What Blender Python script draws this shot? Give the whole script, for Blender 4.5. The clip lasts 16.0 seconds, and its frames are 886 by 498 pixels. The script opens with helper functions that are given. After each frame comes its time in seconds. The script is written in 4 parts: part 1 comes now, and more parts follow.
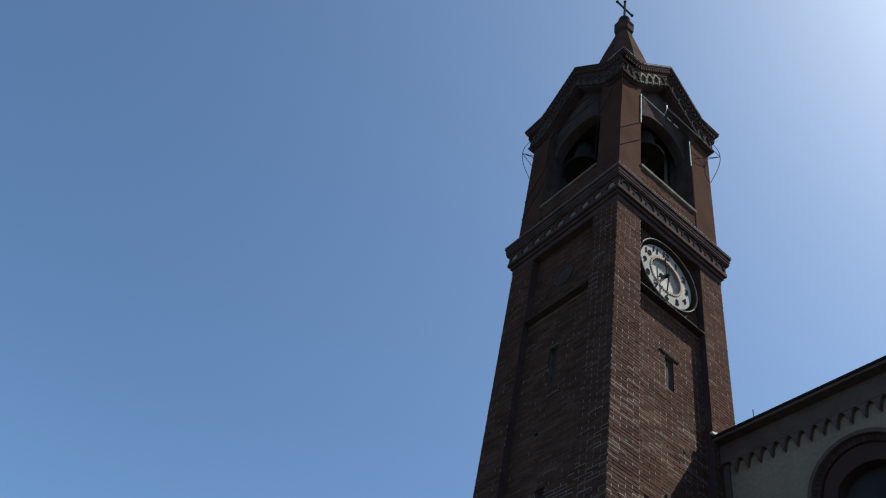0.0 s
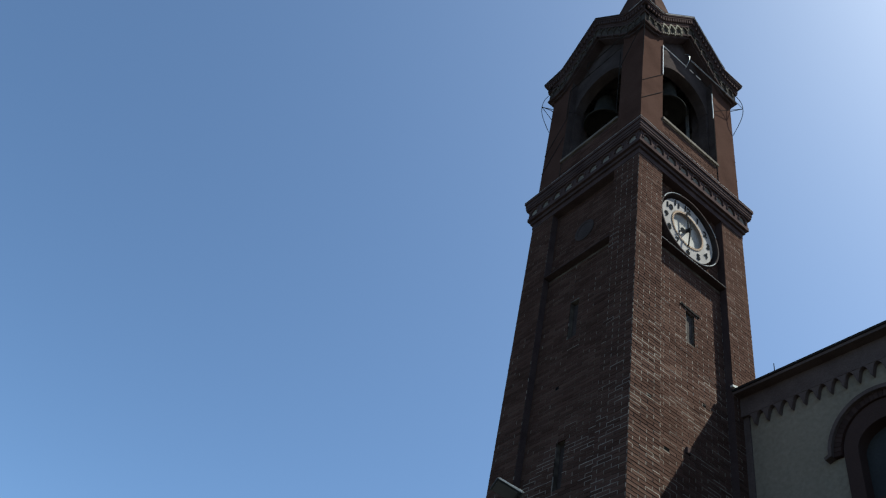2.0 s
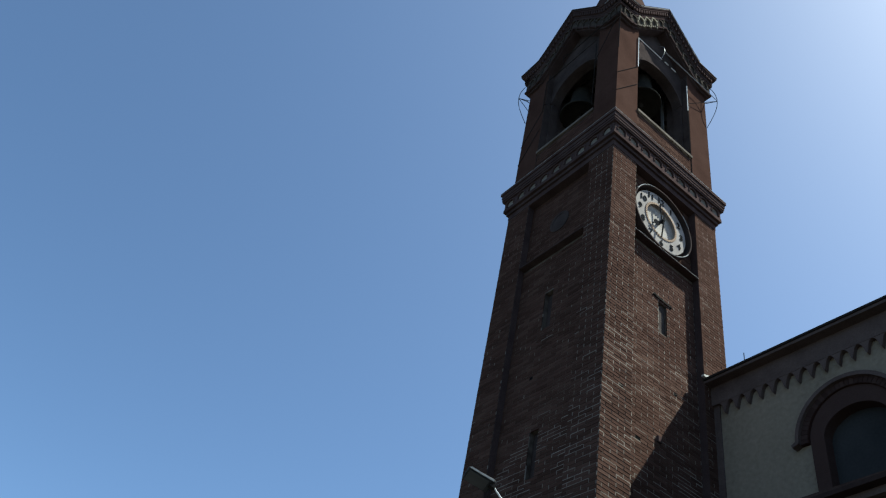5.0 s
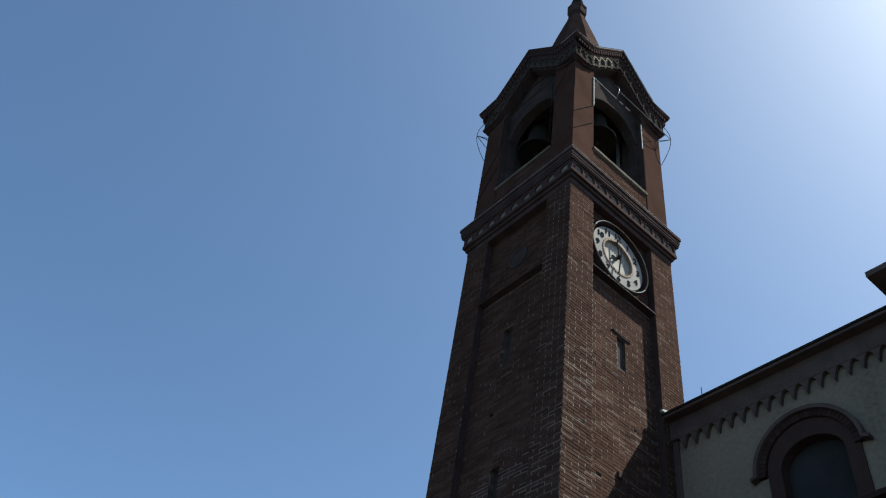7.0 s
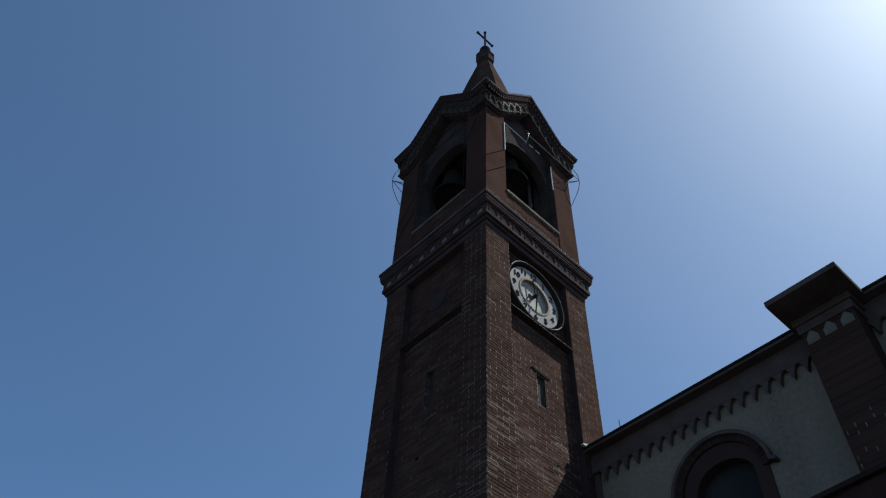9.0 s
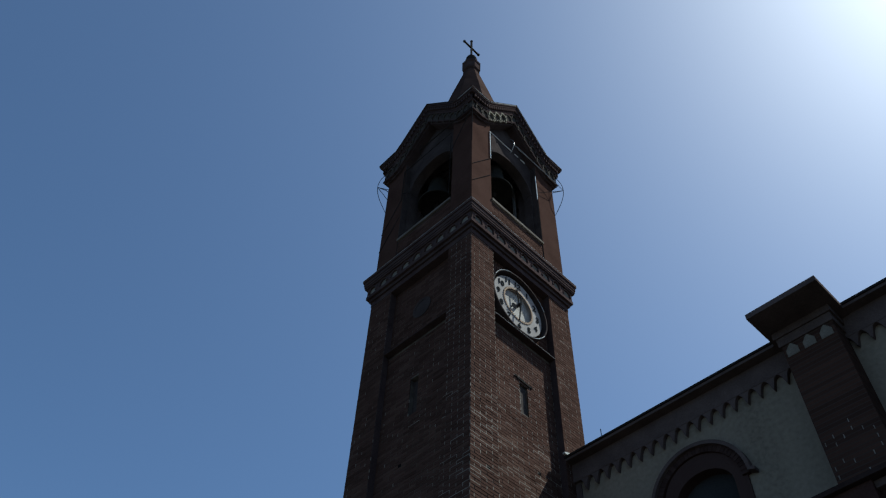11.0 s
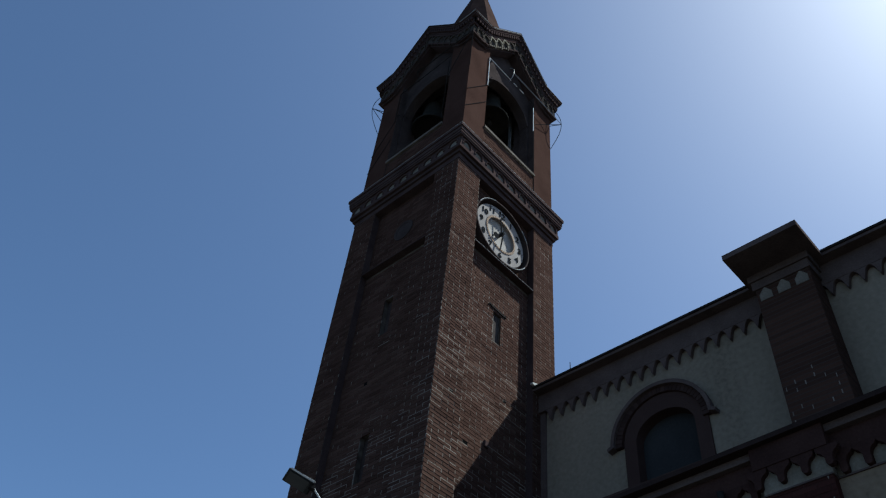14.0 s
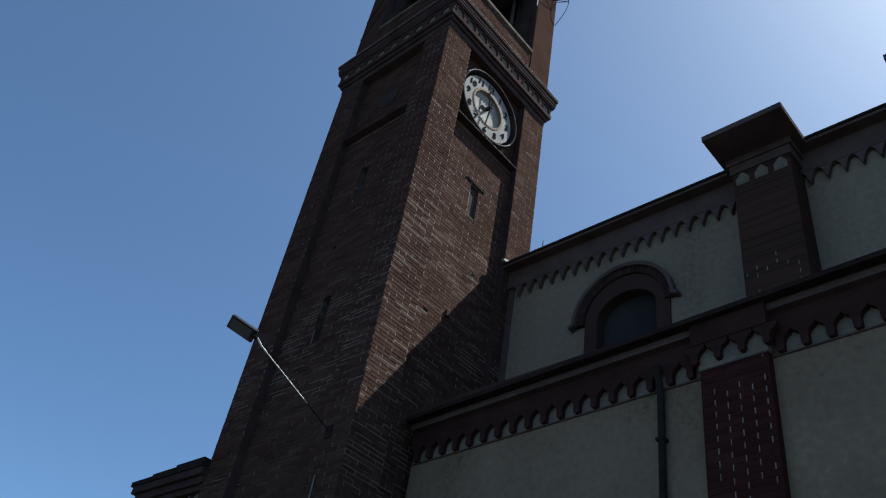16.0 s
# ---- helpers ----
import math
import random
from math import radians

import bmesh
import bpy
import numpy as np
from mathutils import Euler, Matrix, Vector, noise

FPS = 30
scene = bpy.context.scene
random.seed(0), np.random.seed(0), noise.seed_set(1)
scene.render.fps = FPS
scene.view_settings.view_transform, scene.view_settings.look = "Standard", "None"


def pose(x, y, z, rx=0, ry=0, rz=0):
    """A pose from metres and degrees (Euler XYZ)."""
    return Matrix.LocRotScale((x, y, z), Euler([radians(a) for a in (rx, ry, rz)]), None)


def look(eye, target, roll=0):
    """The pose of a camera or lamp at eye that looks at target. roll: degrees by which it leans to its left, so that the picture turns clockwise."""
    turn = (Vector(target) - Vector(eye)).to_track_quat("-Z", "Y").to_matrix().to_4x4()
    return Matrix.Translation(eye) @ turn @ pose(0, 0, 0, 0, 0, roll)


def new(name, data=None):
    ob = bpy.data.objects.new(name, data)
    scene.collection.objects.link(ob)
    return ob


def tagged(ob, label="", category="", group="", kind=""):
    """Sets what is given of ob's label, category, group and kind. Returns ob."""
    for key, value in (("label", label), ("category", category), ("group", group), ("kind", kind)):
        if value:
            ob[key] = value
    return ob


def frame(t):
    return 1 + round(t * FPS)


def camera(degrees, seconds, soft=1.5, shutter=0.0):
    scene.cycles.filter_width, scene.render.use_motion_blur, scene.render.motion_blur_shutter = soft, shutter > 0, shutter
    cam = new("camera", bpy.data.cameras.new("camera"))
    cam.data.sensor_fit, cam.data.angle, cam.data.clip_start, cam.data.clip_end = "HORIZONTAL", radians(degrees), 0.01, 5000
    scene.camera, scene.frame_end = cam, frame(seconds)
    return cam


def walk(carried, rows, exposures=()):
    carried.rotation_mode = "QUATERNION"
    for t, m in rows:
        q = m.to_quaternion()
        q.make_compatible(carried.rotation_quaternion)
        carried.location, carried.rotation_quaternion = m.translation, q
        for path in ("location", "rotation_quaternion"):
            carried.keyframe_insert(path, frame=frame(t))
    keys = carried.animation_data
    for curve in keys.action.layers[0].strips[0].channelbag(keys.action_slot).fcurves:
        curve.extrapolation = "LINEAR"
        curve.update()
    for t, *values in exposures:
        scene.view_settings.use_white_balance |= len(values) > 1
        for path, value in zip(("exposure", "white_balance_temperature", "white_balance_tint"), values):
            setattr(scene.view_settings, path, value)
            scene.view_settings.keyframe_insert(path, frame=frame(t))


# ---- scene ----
cam = camera(57.3, 16.0, soft=1.2)
PATH = [
    (0, (-11.763, -11.653, 1.344), (-11.148, -10.458, 2.825), 15.8),
    (0.5, (-11.863, -11.662, 1.322), (-11.243, -10.46, 2.796), 16.0),
    (1, (-11.804, -11.613, 1.349), (-11.183, -10.384, 2.8), 17.3),
    (1.5, (-11.916, -11.639, 1.327), (-11.279, -10.386, 2.75), 16.6),
    (2, (-11.918, -11.611, 1.324), (-11.27, -10.336, 2.722), 15.7),
    (2.5, (-11.922, -11.585, 1.286), (-11.271, -10.295, 2.668), 16.0),
    (3, (-11.903, -11.594, 1.285), (-11.275, -10.294, 2.669), 15.8),
    (5.5, (-11.832, -11.788, 1.306), (-11.101, -10.558, 2.704), 13.1),
    (6, (-11.84, -11.733, 1.268), (-11.087, -10.539, 2.685), 12.1),
    (6.5, (-11.85, -11.725, 1.336), (-11.106, -10.56, 2.781), 12.5),
    (7, (-11.84, -11.72, 1.328), (-11.114, -10.572, 2.796), 11.8),
    (7.5, (-11.969, -11.807, 1.207), (-11.213, -10.719, 2.706), 8.9),
    (8, (-11.936, -11.794, 1.181), (-11.158, -10.77, 2.713), 7.0),
    (8.5, (-11.93, -11.823, 1.213), (-11.137, -10.837, 2.762), 5.6),
    (9, (-12.085, -11.843, 1.118), (-11.263, -10.888, 2.672), 3.6),
    (9.2, (-12.035, -11.797, 1.077), (-11.205, -10.855, 2.634), 2.7),
    (11.3, (-12.262, -11.856, 1.056), (-11.411, -10.944, 2.619), 2.8),
    (11.5, (-12.228, -11.885, 1.085), (-11.364, -10.95, 2.628), 3.0),
    (12, (-12.08, -11.904, 1.063), (-11.163, -10.933, 2.552), 3.0),
    (12.5, (-12.019, -11.801, 1.086), (-11.075, -10.84, 2.564), 3.3),
    (13, (-11.891, -11.789, 1.014), (-10.965, -10.849, 2.518), 3.2),
    (13.5, (-11.604, -11.907, 1.012), (-10.717, -10.945, 2.525), 5.4),
    (14, (-11.228, -12.075, 1.132), (-10.308, -11.068, 2.595), 7.1),
    (14.5, (-10.777, -12.033, 1.17), (-9.759, -11.026, 2.566), 5.7),
    (15, (-10.436, -12.095, 1.146), (-9.467, -11.091, 2.579), 4.5),
    (15.5, (-10.139, -12.36, 1.148), (-9.274, -11.303, 2.61), 7.7),
    (16, (-9.739, -12.525, 1.121), (-8.702, -11.379, 2.389), 11.1),
]
EXPOSURE = [(0, 1.91, 5980, -4), (3, 2.07, 6000, -4), (5.5, 2.05, 6010, -5), (7.5, 1.84, 6030, -5), (9, 1.4, 5580, -5), (11.5, 1.4, 5630, -4), (12.5, 1.42, 5600, -3), (14.5, 1.66, 5630, -2), (15, 1.97, 5770, -3), (15.5, 1.91, 5710, -4), (16, 1.69, 5710, -5)]
UNIT = 0.58                  # metres to one unit of the plan below: its bricks come out at 27 x 6.5 cm
walk(cam, [(t, look(Vector(eye) * UNIT, Vector(target) * UNIT, roll)) for t, eye, target, roll in PATH], EXPOSURE)


# ---- light ----
SUN = Vector((1.0, -0.55, 1.75)).normalized()
world = bpy.data.worlds.new("sky")
scene.world = world
world.use_nodes = True
wn = world.node_tree.nodes
sky = wn.new("ShaderNodeTexSky")
sky.sky_type = "NISHITA"
sky.sun_disc = False
sky.sun_elevation = math.asin(SUN.z)
sky.sun_rotation = math.atan2(SUN.x, SUN.y)
sky.altitude = 100
sky.air_density = 0.62
sky.dust_density = 1.15
sky.ozone_density = 2.4
wn["Background"].inputs["Strength"].default_value = 0.054
world.node_tree.links.new(sky.outputs[0], wn["Background"].inputs["Color"])
sun_data = bpy.data.lights.new("sun", "SUN")
sun_data.energy, sun_data.angle, sun_data.color = 3.8, radians(0.53), (1.0, 0.95, 0.88)
sun = new("sun", sun_data)
sun.matrix_world = look(SUN * 100, (0, 0, 0))


# ---- materials ----
def surface(name, colors, scale=3.0, fine=60.0, rough=0.85, metal=0.0, bump=0.3, bump_dist=0.01, per="", spread=0.5, streak=False, grain=0.35):
    """A worn surface: two colours mixed by broad and fine noise, and by a random value per piece."""
    m = bpy.data.materials.new(name)
    m.use_nodes = True
    nt = m.node_tree
    n, link = nt.nodes, nt.links.new
    bsdf = n["Principled BSDF"]
    co = n.new("ShaderNodeTexCoord")
    mp = n.new("ShaderNodeMapping")
    if streak:
        mp.inputs["Scale"].default_value = (1, 1, 0.18)
    link(co.outputs["Object"], mp.inputs["Vector"])
    big = n.new("ShaderNodeTexNoise")
    big.inputs["Scale"].default_value, big.inputs["Detail"].default_value = scale, 6
    small = n.new("ShaderNodeTexNoise")
    small.inputs["Scale"].default_value, small.inputs["Detail"].default_value = fine, 4
    link(mp.outputs[0], big.inputs["Vector"])
    link(co.outputs["Object"], small.inputs["Vector"])
    mix = n.new("ShaderNodeMath")
    mix.operation = "MULTIPLY_ADD"
    mix.inputs[1].default_value = grain
    link(small.outputs["Fac"], mix.inputs[0])
    scaled = n.new("ShaderNodeMath")
    scaled.operation = "MULTIPLY"
    scaled.inputs[1].default_value = 1.0 - grain
    link(big.outputs["Fac"], scaled.inputs[0])
    link(scaled.outputs[0], mix.inputs[2])
    value = mix.outputs[0]
    if per:
        src = n.new("ShaderNodeNewGeometry" if per == "island" else "ShaderNodeObjectInfo")
        rnd = src.outputs["Random Per Island" if per == "island" else "Random"]
        blend = n.new("ShaderNodeMix")
        blend.data_type = "FLOAT"
        blend.inputs["Factor"].default_value = spread
        link(value, blend.inputs[2])
        link(rnd, blend.inputs[3])
        value = blend.outputs[0]
    ramp = n.new("ShaderNodeValToRGB")
    el = ramp.color_ramp.elements
    lo, hi = 0.28, 0.72
    el[0].position, el[0].color = lo, (*colors[0], 1)
    el[1].position, el[1].color = hi, (*colors[-1], 1)
    for i, c in enumerate(colors[1:-1]):
        e = el.new(lo + (hi - lo) * (i + 1) / (len(colors) - 1))
        e.color = (*c, 1)
    link(value, ramp.inputs[0])
    link(ramp.outputs[0], bsdf.inputs["Base Color"])
    bsdf.inputs["Roughness"].default_value, bsdf.inputs["Metallic"].default_value = rough, metal
    bsdf.inputs["Specular IOR Level"].default_value = 0.0 if rough > 0.65 else 0.3
    if bump:
        b = n.new("ShaderNodeBump")
        b.inputs["Strength"].default_value, b.inputs["Distance"].default_value = bump, bump_dist
        link(small.outputs["Fac"], b.inputs["Height"])
        link(b.outputs[0], bsdf.inputs["Normal"])
    return m


def brick_texture(name, bricks, mortar, axis):
    """Distant brickwork: courses of 6.5 cm, by a brick pattern laid on the wall that faces along axis."""
    m = surface(name, bricks, 1.2, 40)
    nt = m.node_tree
    n, link = nt.nodes, nt.links.new
    bsdf = n["Principled BSDF"]
    old = bsdf.inputs["Base Color"].links[0].from_socket
    co = n.new("ShaderNodeTexCoord")
    sep, comb = n.new("ShaderNodeSeparateXYZ"), n.new("ShaderNodeCombineXYZ")
    link(co.outputs["Object"], sep.inputs[0])
    link(sep.outputs["Y" if axis == "x" else "X"], comb.inputs[0])
    link(sep.outputs["Z"], comb.inputs[1])
    tex = n.new("ShaderNodeTexBrick")
    for key, v in (("Scale", 1.0), ("Brick Width", 0.26), ("Row Height", 0.065), ("Mortar Size", 0.006), ("Mortar Smooth", 0.2)):
        tex.inputs[key].default_value = v
    tex.inputs["Color1"].default_value = (0.75, 0.75, 0.75, 1)
    tex.inputs["Color2"].default_value = (1.1, 1.05, 1.0, 1)
    tex.inputs["Mortar"].default_value = (1, 1, 1, 1)
    link(comb.outputs[0], tex.inputs["Vector"])
    mul = n.new("ShaderNodeMix")
    mul.data_type, mul.blend_type = "RGBA", "MULTIPLY"
    mul.inputs["Factor"].default_value = 1
    link(old, mul.inputs[6])
    link(tex.outputs["Color"], mul.inputs[7])
    mor = n.new("ShaderNodeMix")
    mor.data_type = "RGBA"
    mor.inputs[7].default_value = (*mortar, 1)
    link(tex.outputs["Fac"], mor.inputs["Factor"])
    link(mul.outputs[2], mor.inputs[6])
    link(mor.outputs[2], bsdf.inputs["Base Color"])
    return m


BRICKS = [(0.0409, 0.024, 0.019), (0.055, 0.0322, 0.0252), (0.0668, 0.0394, 0.031), (0.084, 0.0517, 0.0403)]
M_BRICK = surface("brick_joined", BRICKS, 1.4, 55, 0.9, bump=0.5, per="island", spread=0.32)
M_PIECE = surface("brick_single", BRICKS, 1.4, 55, 0.9, bump=0.5, per="object", spread=0.32)
M_MORTAR = surface("lime_mortar", [(0.034, 0.027, 0.023), (0.062, 0.051, 0.043), (0.11, 0.094, 0.080), (0.19, 0.166, 0.143)], 0.7, 6.0, 0.95, bump=0.4, grain=0.5)
M_POINT = surface("pale_pointing", [(0.1017, 0.08611, 0.07296), (0.1794, 0.1567, 0.1351), (0.2751, 0.244, 0.2129)], 1.2, 9.0, 0.95, bump=0.3, grain=0.5)
M_PIER = surface("brown_lime_coat", [(0.03672, 0.0209, 0.01665), (0.054, 0.03087, 0.0243), (0.06804, 0.0399, 0.0315)], 1.6, 24, 0.95, bump=0.3, bump_dist=0.01)
M_SHUTTER = surface("grey_slit_infill", [(0.042, 0.035, 0.0315), (0.084, 0.0721, 0.0651)], 5, 40, 0.9)
# Dark copy of the zinc flashing, with the shade in its colour.
M_FLASH_SHADED = surface("zinc_flashing_shaded", [(0.018, 0.017, 0.017), (0.034, 0.033, 0.032)], 5, 40, 0.8, bump=0.1)
M_VOUSSOIR = surface("dark_voussoir_brick", [(0.034, 0.0221, 0.01955), (0.04675, 0.0306, 0.0272), (0.0578, 0.03825, 0.034)], 2, 50, 0.9, bump=0.5, per="object", spread=0.3)
M_WALL_X = brick_texture("brickwork_side", BRICKS[:3], (0.05, 0.040, 0.034), "x")
M_TRIM = surface("moulded_brick", [(0.03595, 0.0246, 0.02376), (0.05676, 0.03973, 0.03762), (0.07946, 0.05676, 0.05247)], 2.5, 40, 0.9, bump=0.5)
M_TRIM_DARK = surface("weathered_brick_trim", [(0.03406, 0.02365, 0.02277), (0.05298, 0.03784, 0.03564), (0.07568, 0.05487, 0.05148)], 2.5, 40, 0.9, bump=0.5)
M_TRIM_AISLE = surface("dull_red_brick_trim", [(0.02592, 0.01512, 0.01368), (0.04032, 0.02304, 0.02016), (0.05616, 0.03312, 0.0288)], 2.5, 40, 0.9, bump=0.5)
M_SOOT = surface("sooty_brick_trim", [(0.056, 0.04256, 0.0392), (0.08512, 0.06496, 0.05936), (0.1176, 0.09072, 0.08288)], 2.5, 40, 0.9, bump=0.5)
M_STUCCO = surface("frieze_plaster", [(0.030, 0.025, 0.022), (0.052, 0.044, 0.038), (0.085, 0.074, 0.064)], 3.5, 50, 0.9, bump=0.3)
M_PLASTER = surface("grey_plaster", [(0.1007, 0.08539, 0.06555), (0.1835, 0.1571, 0.1202), (0.2345, 0.2004, 0.154), (0.2961, 0.2539, 0.1966)], 0.8, 14, 0.95, bump=0.5, bump_dist=0.02, streak=True)
M_PLASTER_LOW = surface("pale_rough_plaster", [(0.08925, 0.0686, 0.0477), (0.1733, 0.1352, 0.0954), (0.2152, 0.1686, 0.1197), (0.3045, 0.2401, 0.171)], 0.9, 14, 0.95, bump=0.7, bump_dist=0.03)
M_STUCCO_PALE = surface("pale_frieze_plaster", [(0.085, 0.074, 0.06), (0.15, 0.134, 0.112), (0.24, 0.217, 0.185)], 3.5, 50, 0.9, bump=0.3)
M_STONE = surface("pale_stone", [(0.075, 0.064, 0.054), (0.12, 0.103, 0.088), (0.18, 0.157, 0.135)], 4, 60, 0.8)
M_TILE = surface("clay_roof_tile", [(0.030, 0.020, 0.018), (0.05, 0.033, 0.028), (0.072, 0.048, 0.041)], 2, 30, 0.9)
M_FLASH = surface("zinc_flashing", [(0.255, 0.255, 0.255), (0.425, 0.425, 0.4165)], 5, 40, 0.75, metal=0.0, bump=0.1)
M_STEEL = surface("galvanised_steel", [(0.14, 0.14, 0.14), (0.24, 0.24, 0.235)], 8, 90, 0.5, metal=0.4, bump=0.1)
M_IRON = surface("dark_iron", [(0.015, 0.014, 0.014), (0.036, 0.032, 0.029)], 6, 80, 0.75, metal=0.0, bump=0.2)
M_BRONZE = surface("bell_bronze", [(0.0176, 0.0176, 0.016), (0.036, 0.0344, 0.0304)], 5, 50, 0.75, metal=0.0, bump=0.1)
M_WHITE = surface("white_mortar", [(0.34, 0.33, 0.31), (0.52, 0.51, 0.48)], 6, 50, 0.9)
M_DIAL = surface("dial_white_enamel", [(0.20, 0.178, 0.166), (0.33, 0.30, 0.28)], 3, 40, 0.8, bump=0.05)
M_DIAL_IN = surface("dial_inner_disc", [(0.16, 0.145, 0.13), (0.34, 0.31, 0.28), (0.46, 0.425, 0.39)], 2.2, 30, 0.8, bump=0.05)
M_RUST = surface("dial_brown_ring", [(0.20, 0.14, 0.10), (0.34, 0.26, 0.20)], 8, 60, 0.8)
M_BLACK = surface("black_enamel", [(0.014, 0.014, 0.015), (0.028, 0.028, 0.028)], 6, 60, 0.8, bump=0.1)
M_DARK = surface("hole_shade", [(0.006, 0.006, 0.006), (0.012, 0.012, 0.012)], 3, 40, 0.7, bump=0.05)
M_WOOD = surface("old_beam_wood", [(0.06, 0.04, 0.03), (0.14, 0.10, 0.07)], 4, 60, 0.9)
M_BEAM = surface("dark_beam_wood", [(0.065, 0.0559, 0.0507), (0.13, 0.1118, 0.0975)], 4, 60, 0.9)
# Brick darkened to carry the shade of recesses and the belfry inside.
M_SHADE_BRICK = surface("shade_toned_brick", [(0.0299, 0.02415, 0.023), (0.0506, 0.04025, 0.03795), (0.0759, 0.06095, 0.0575)], 2.5, 40, 0.9, bump=0.5)
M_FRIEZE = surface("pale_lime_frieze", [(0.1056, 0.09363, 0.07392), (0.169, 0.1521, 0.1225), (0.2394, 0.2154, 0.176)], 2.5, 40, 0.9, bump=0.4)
M_RED = surface("deep_red_brick", [(0.034, 0.0145, 0.013), (0.044, 0.019, 0.0165), (0.056, 0.025, 0.022)], 2, 55, 0.9, bump=0.5, per="object", spread=0.35)
M_RED_JOINT = surface("red_washed_mortar", [(0.026, 0.012, 0.011), (0.040, 0.020, 0.017), (0.060, 0.034, 0.029)], 1.3, 7, 0.95, bump=0.4, grain=0.5)
# Dark glass with a bluish haze put into its grey.
M_GLASS = surface("hazed_window_glass", [(0.0234, 0.0247, 0.026), (0.0442, 0.0455, 0.0468)], 1.5, 30, 0.7, bump=0.05)
M_PAVE = surface("asphalt", [(0.035, 0.035, 0.036), (0.055, 0.054, 0.053), (0.08, 0.078, 0.075)], 0.4, 12, 0.9, bump=0.5, bump_dist=0.02)
M_RUSTY = surface("rusty_gutter_metal", [(0.020, 0.014, 0.013), (0.042, 0.029, 0.026)], 4, 50, 0.85)
M_LAMP = surface("grey_lamp_casing", [(0.020, 0.022, 0.024), (0.035, 0.037, 0.040)], 5, 60, 0.6, metal=0.1, bump=0.1)
M_ARM = surface("pale_painted_steel", [(0.60, 0.60, 0.59), (0.74, 0.74, 0.73)], 8, 90, 0.7, bump=0.1)
M_LENS = surface("lamp_lens", [(0.028, 0.031, 0.034), (0.045, 0.048, 0.052)], 5, 60, 0.35, bump=0.05)


# ---- mesh helpers ----
def box(bm, x0, x1, y0, y1, z0, z1):
    v = [bm.verts.new(p) for p in ((x0, y0, z0), (x1, y0, z0), (x1, y1, z0), (x0, y1, z0), (x0, y0, z1), (x1, y0, z1), (x1, y1, z1), (x0, y1, z1))]
    for f in ((3, 2, 1, 0), (4, 5, 6, 7), (0, 1, 5, 4), (1, 2, 6, 5), (2, 3, 7, 6), (3, 0, 4, 7)):
        bm.faces.new([v[i] for i in f])


def slab(bm, pts, y0, y1):
    """A polygon of (x, z), counter-clockwise as seen from -y, with depth from y0 to y1."""
    a = [bm.verts.new((x, y0, z)) for x, z in pts]
    b = [bm.verts.new((x, y1, z)) for x, z in pts]
    bm.faces.new(a)
    bm.faces.new(b[::-1])
    for i in range(len(pts)):
        j = (i + 1) % len(pts)
        bm.faces.new((a[j], a[i], b[i], b[j]))


def strip(bm, top, bottom, y0, y1):
    """A band between two open lines of (x, z), from left to right, with depth from y0 to y1."""
    rows = [[bm.verts.new((x, y, z)) for x, z in line] for y in (y0, y1) for line in (top, bottom)]
    ft, fb, bt, bb = rows
    for i in range(len(top) - 1):
        bm.faces.new((fb[i], fb[i + 1], ft[i + 1], ft[i]))
        bm.faces.new((bt[i], bt[i + 1], bb[i + 1], bb[i]))
        bm.faces.new((ft[i], ft[i + 1], bt[i + 1], bt[i]))
        bm.faces.new((bb[i], bb[i + 1], fb[i + 1], fb[i]))
    for i in (0, -1):
        bm.faces.new((ft[i], bt[i], bb[i], fb[i]) if i == 0 else (fb[i], bb[i], bt[i], ft[i]))


def arc(cx, cz, r, a0, a1, n, squash=1.0):
    return [(cx + r * math.cos(radians(a0 + (a1 - a0) * i / n)), cz + squash * r * math.sin(radians(a0 + (a1 - a0) * i / n))) for i in range(n + 1)]


def arch_wall(bm, u0, u1, z0, z1, h0, h1, hz0, spring, y0, y1):
    """A wall with one round-headed opening through it."""
    r, c = (h1 - h0) / 2, (h0 + h1) / 2
    if hz0 > z0:
        slab(bm, [(u0, z0), (u1, z0), (u1, hz0), (u0, hz0)], y0, y1)
    slab(bm, [(u0, hz0), (h0, hz0), (h0, spring), (u0, spring)], y0, y1)
    slab(bm, [(h1, hz0), (u1, hz0), (u1, spring), (h1, spring)], y0, y1)
    curve = arc(c, spring, r, 180, 0, 20)
    low = [(u0, spring)] + curve + [(u1, spring)]
    strip(bm, [(x, z1) for x, _ in low], low, y0, y1)


def tube(bm, pts, r, n=6):
    pts = [Vector(p) for p in pts]
    rings = []
    for i, p in enumerate(pts):
        d = (pts[min(i + 1, len(pts) - 1)] - pts[max(i - 1, 0)]).normalized()
        a = d.cross(Vector((0.31, 0.17, 0.93))).normalized()
        b = d.cross(a)
        rings.append([bm.verts.new(p + r * (math.cos(2 * math.pi * k / n) * a + math.sin(2 * math.pi * k / n) * b)) for k in range(n)])
    for s, t in zip(rings, rings[1:]):
        for k in range(n):
            bm.faces.new((s[k], s[(k + 1) % n], t[(k + 1) % n], t[k]))
    bm.faces.new(rings[0][::-1])
    bm.faces.new(rings[-1])


def lathe(bm, profile, n, cx=0.0, cy=0.0, turn=0.0):
    rings = [[bm.verts.new((cx + r * math.cos(turn + 2 * math.pi * k / n), cy + r * math.sin(turn + 2 * math.pi * k / n), z)) for k in range(n)] for r, z in profile]
    for s, t in zip(rings, rings[1:]):
        for k in range(n):
            bm.faces.new((s[k], s[(k + 1) % n], t[(k + 1) % n], t[k]))
    bm.faces.new(rings[0][::-1])
    bm.faces.new(rings[-1])


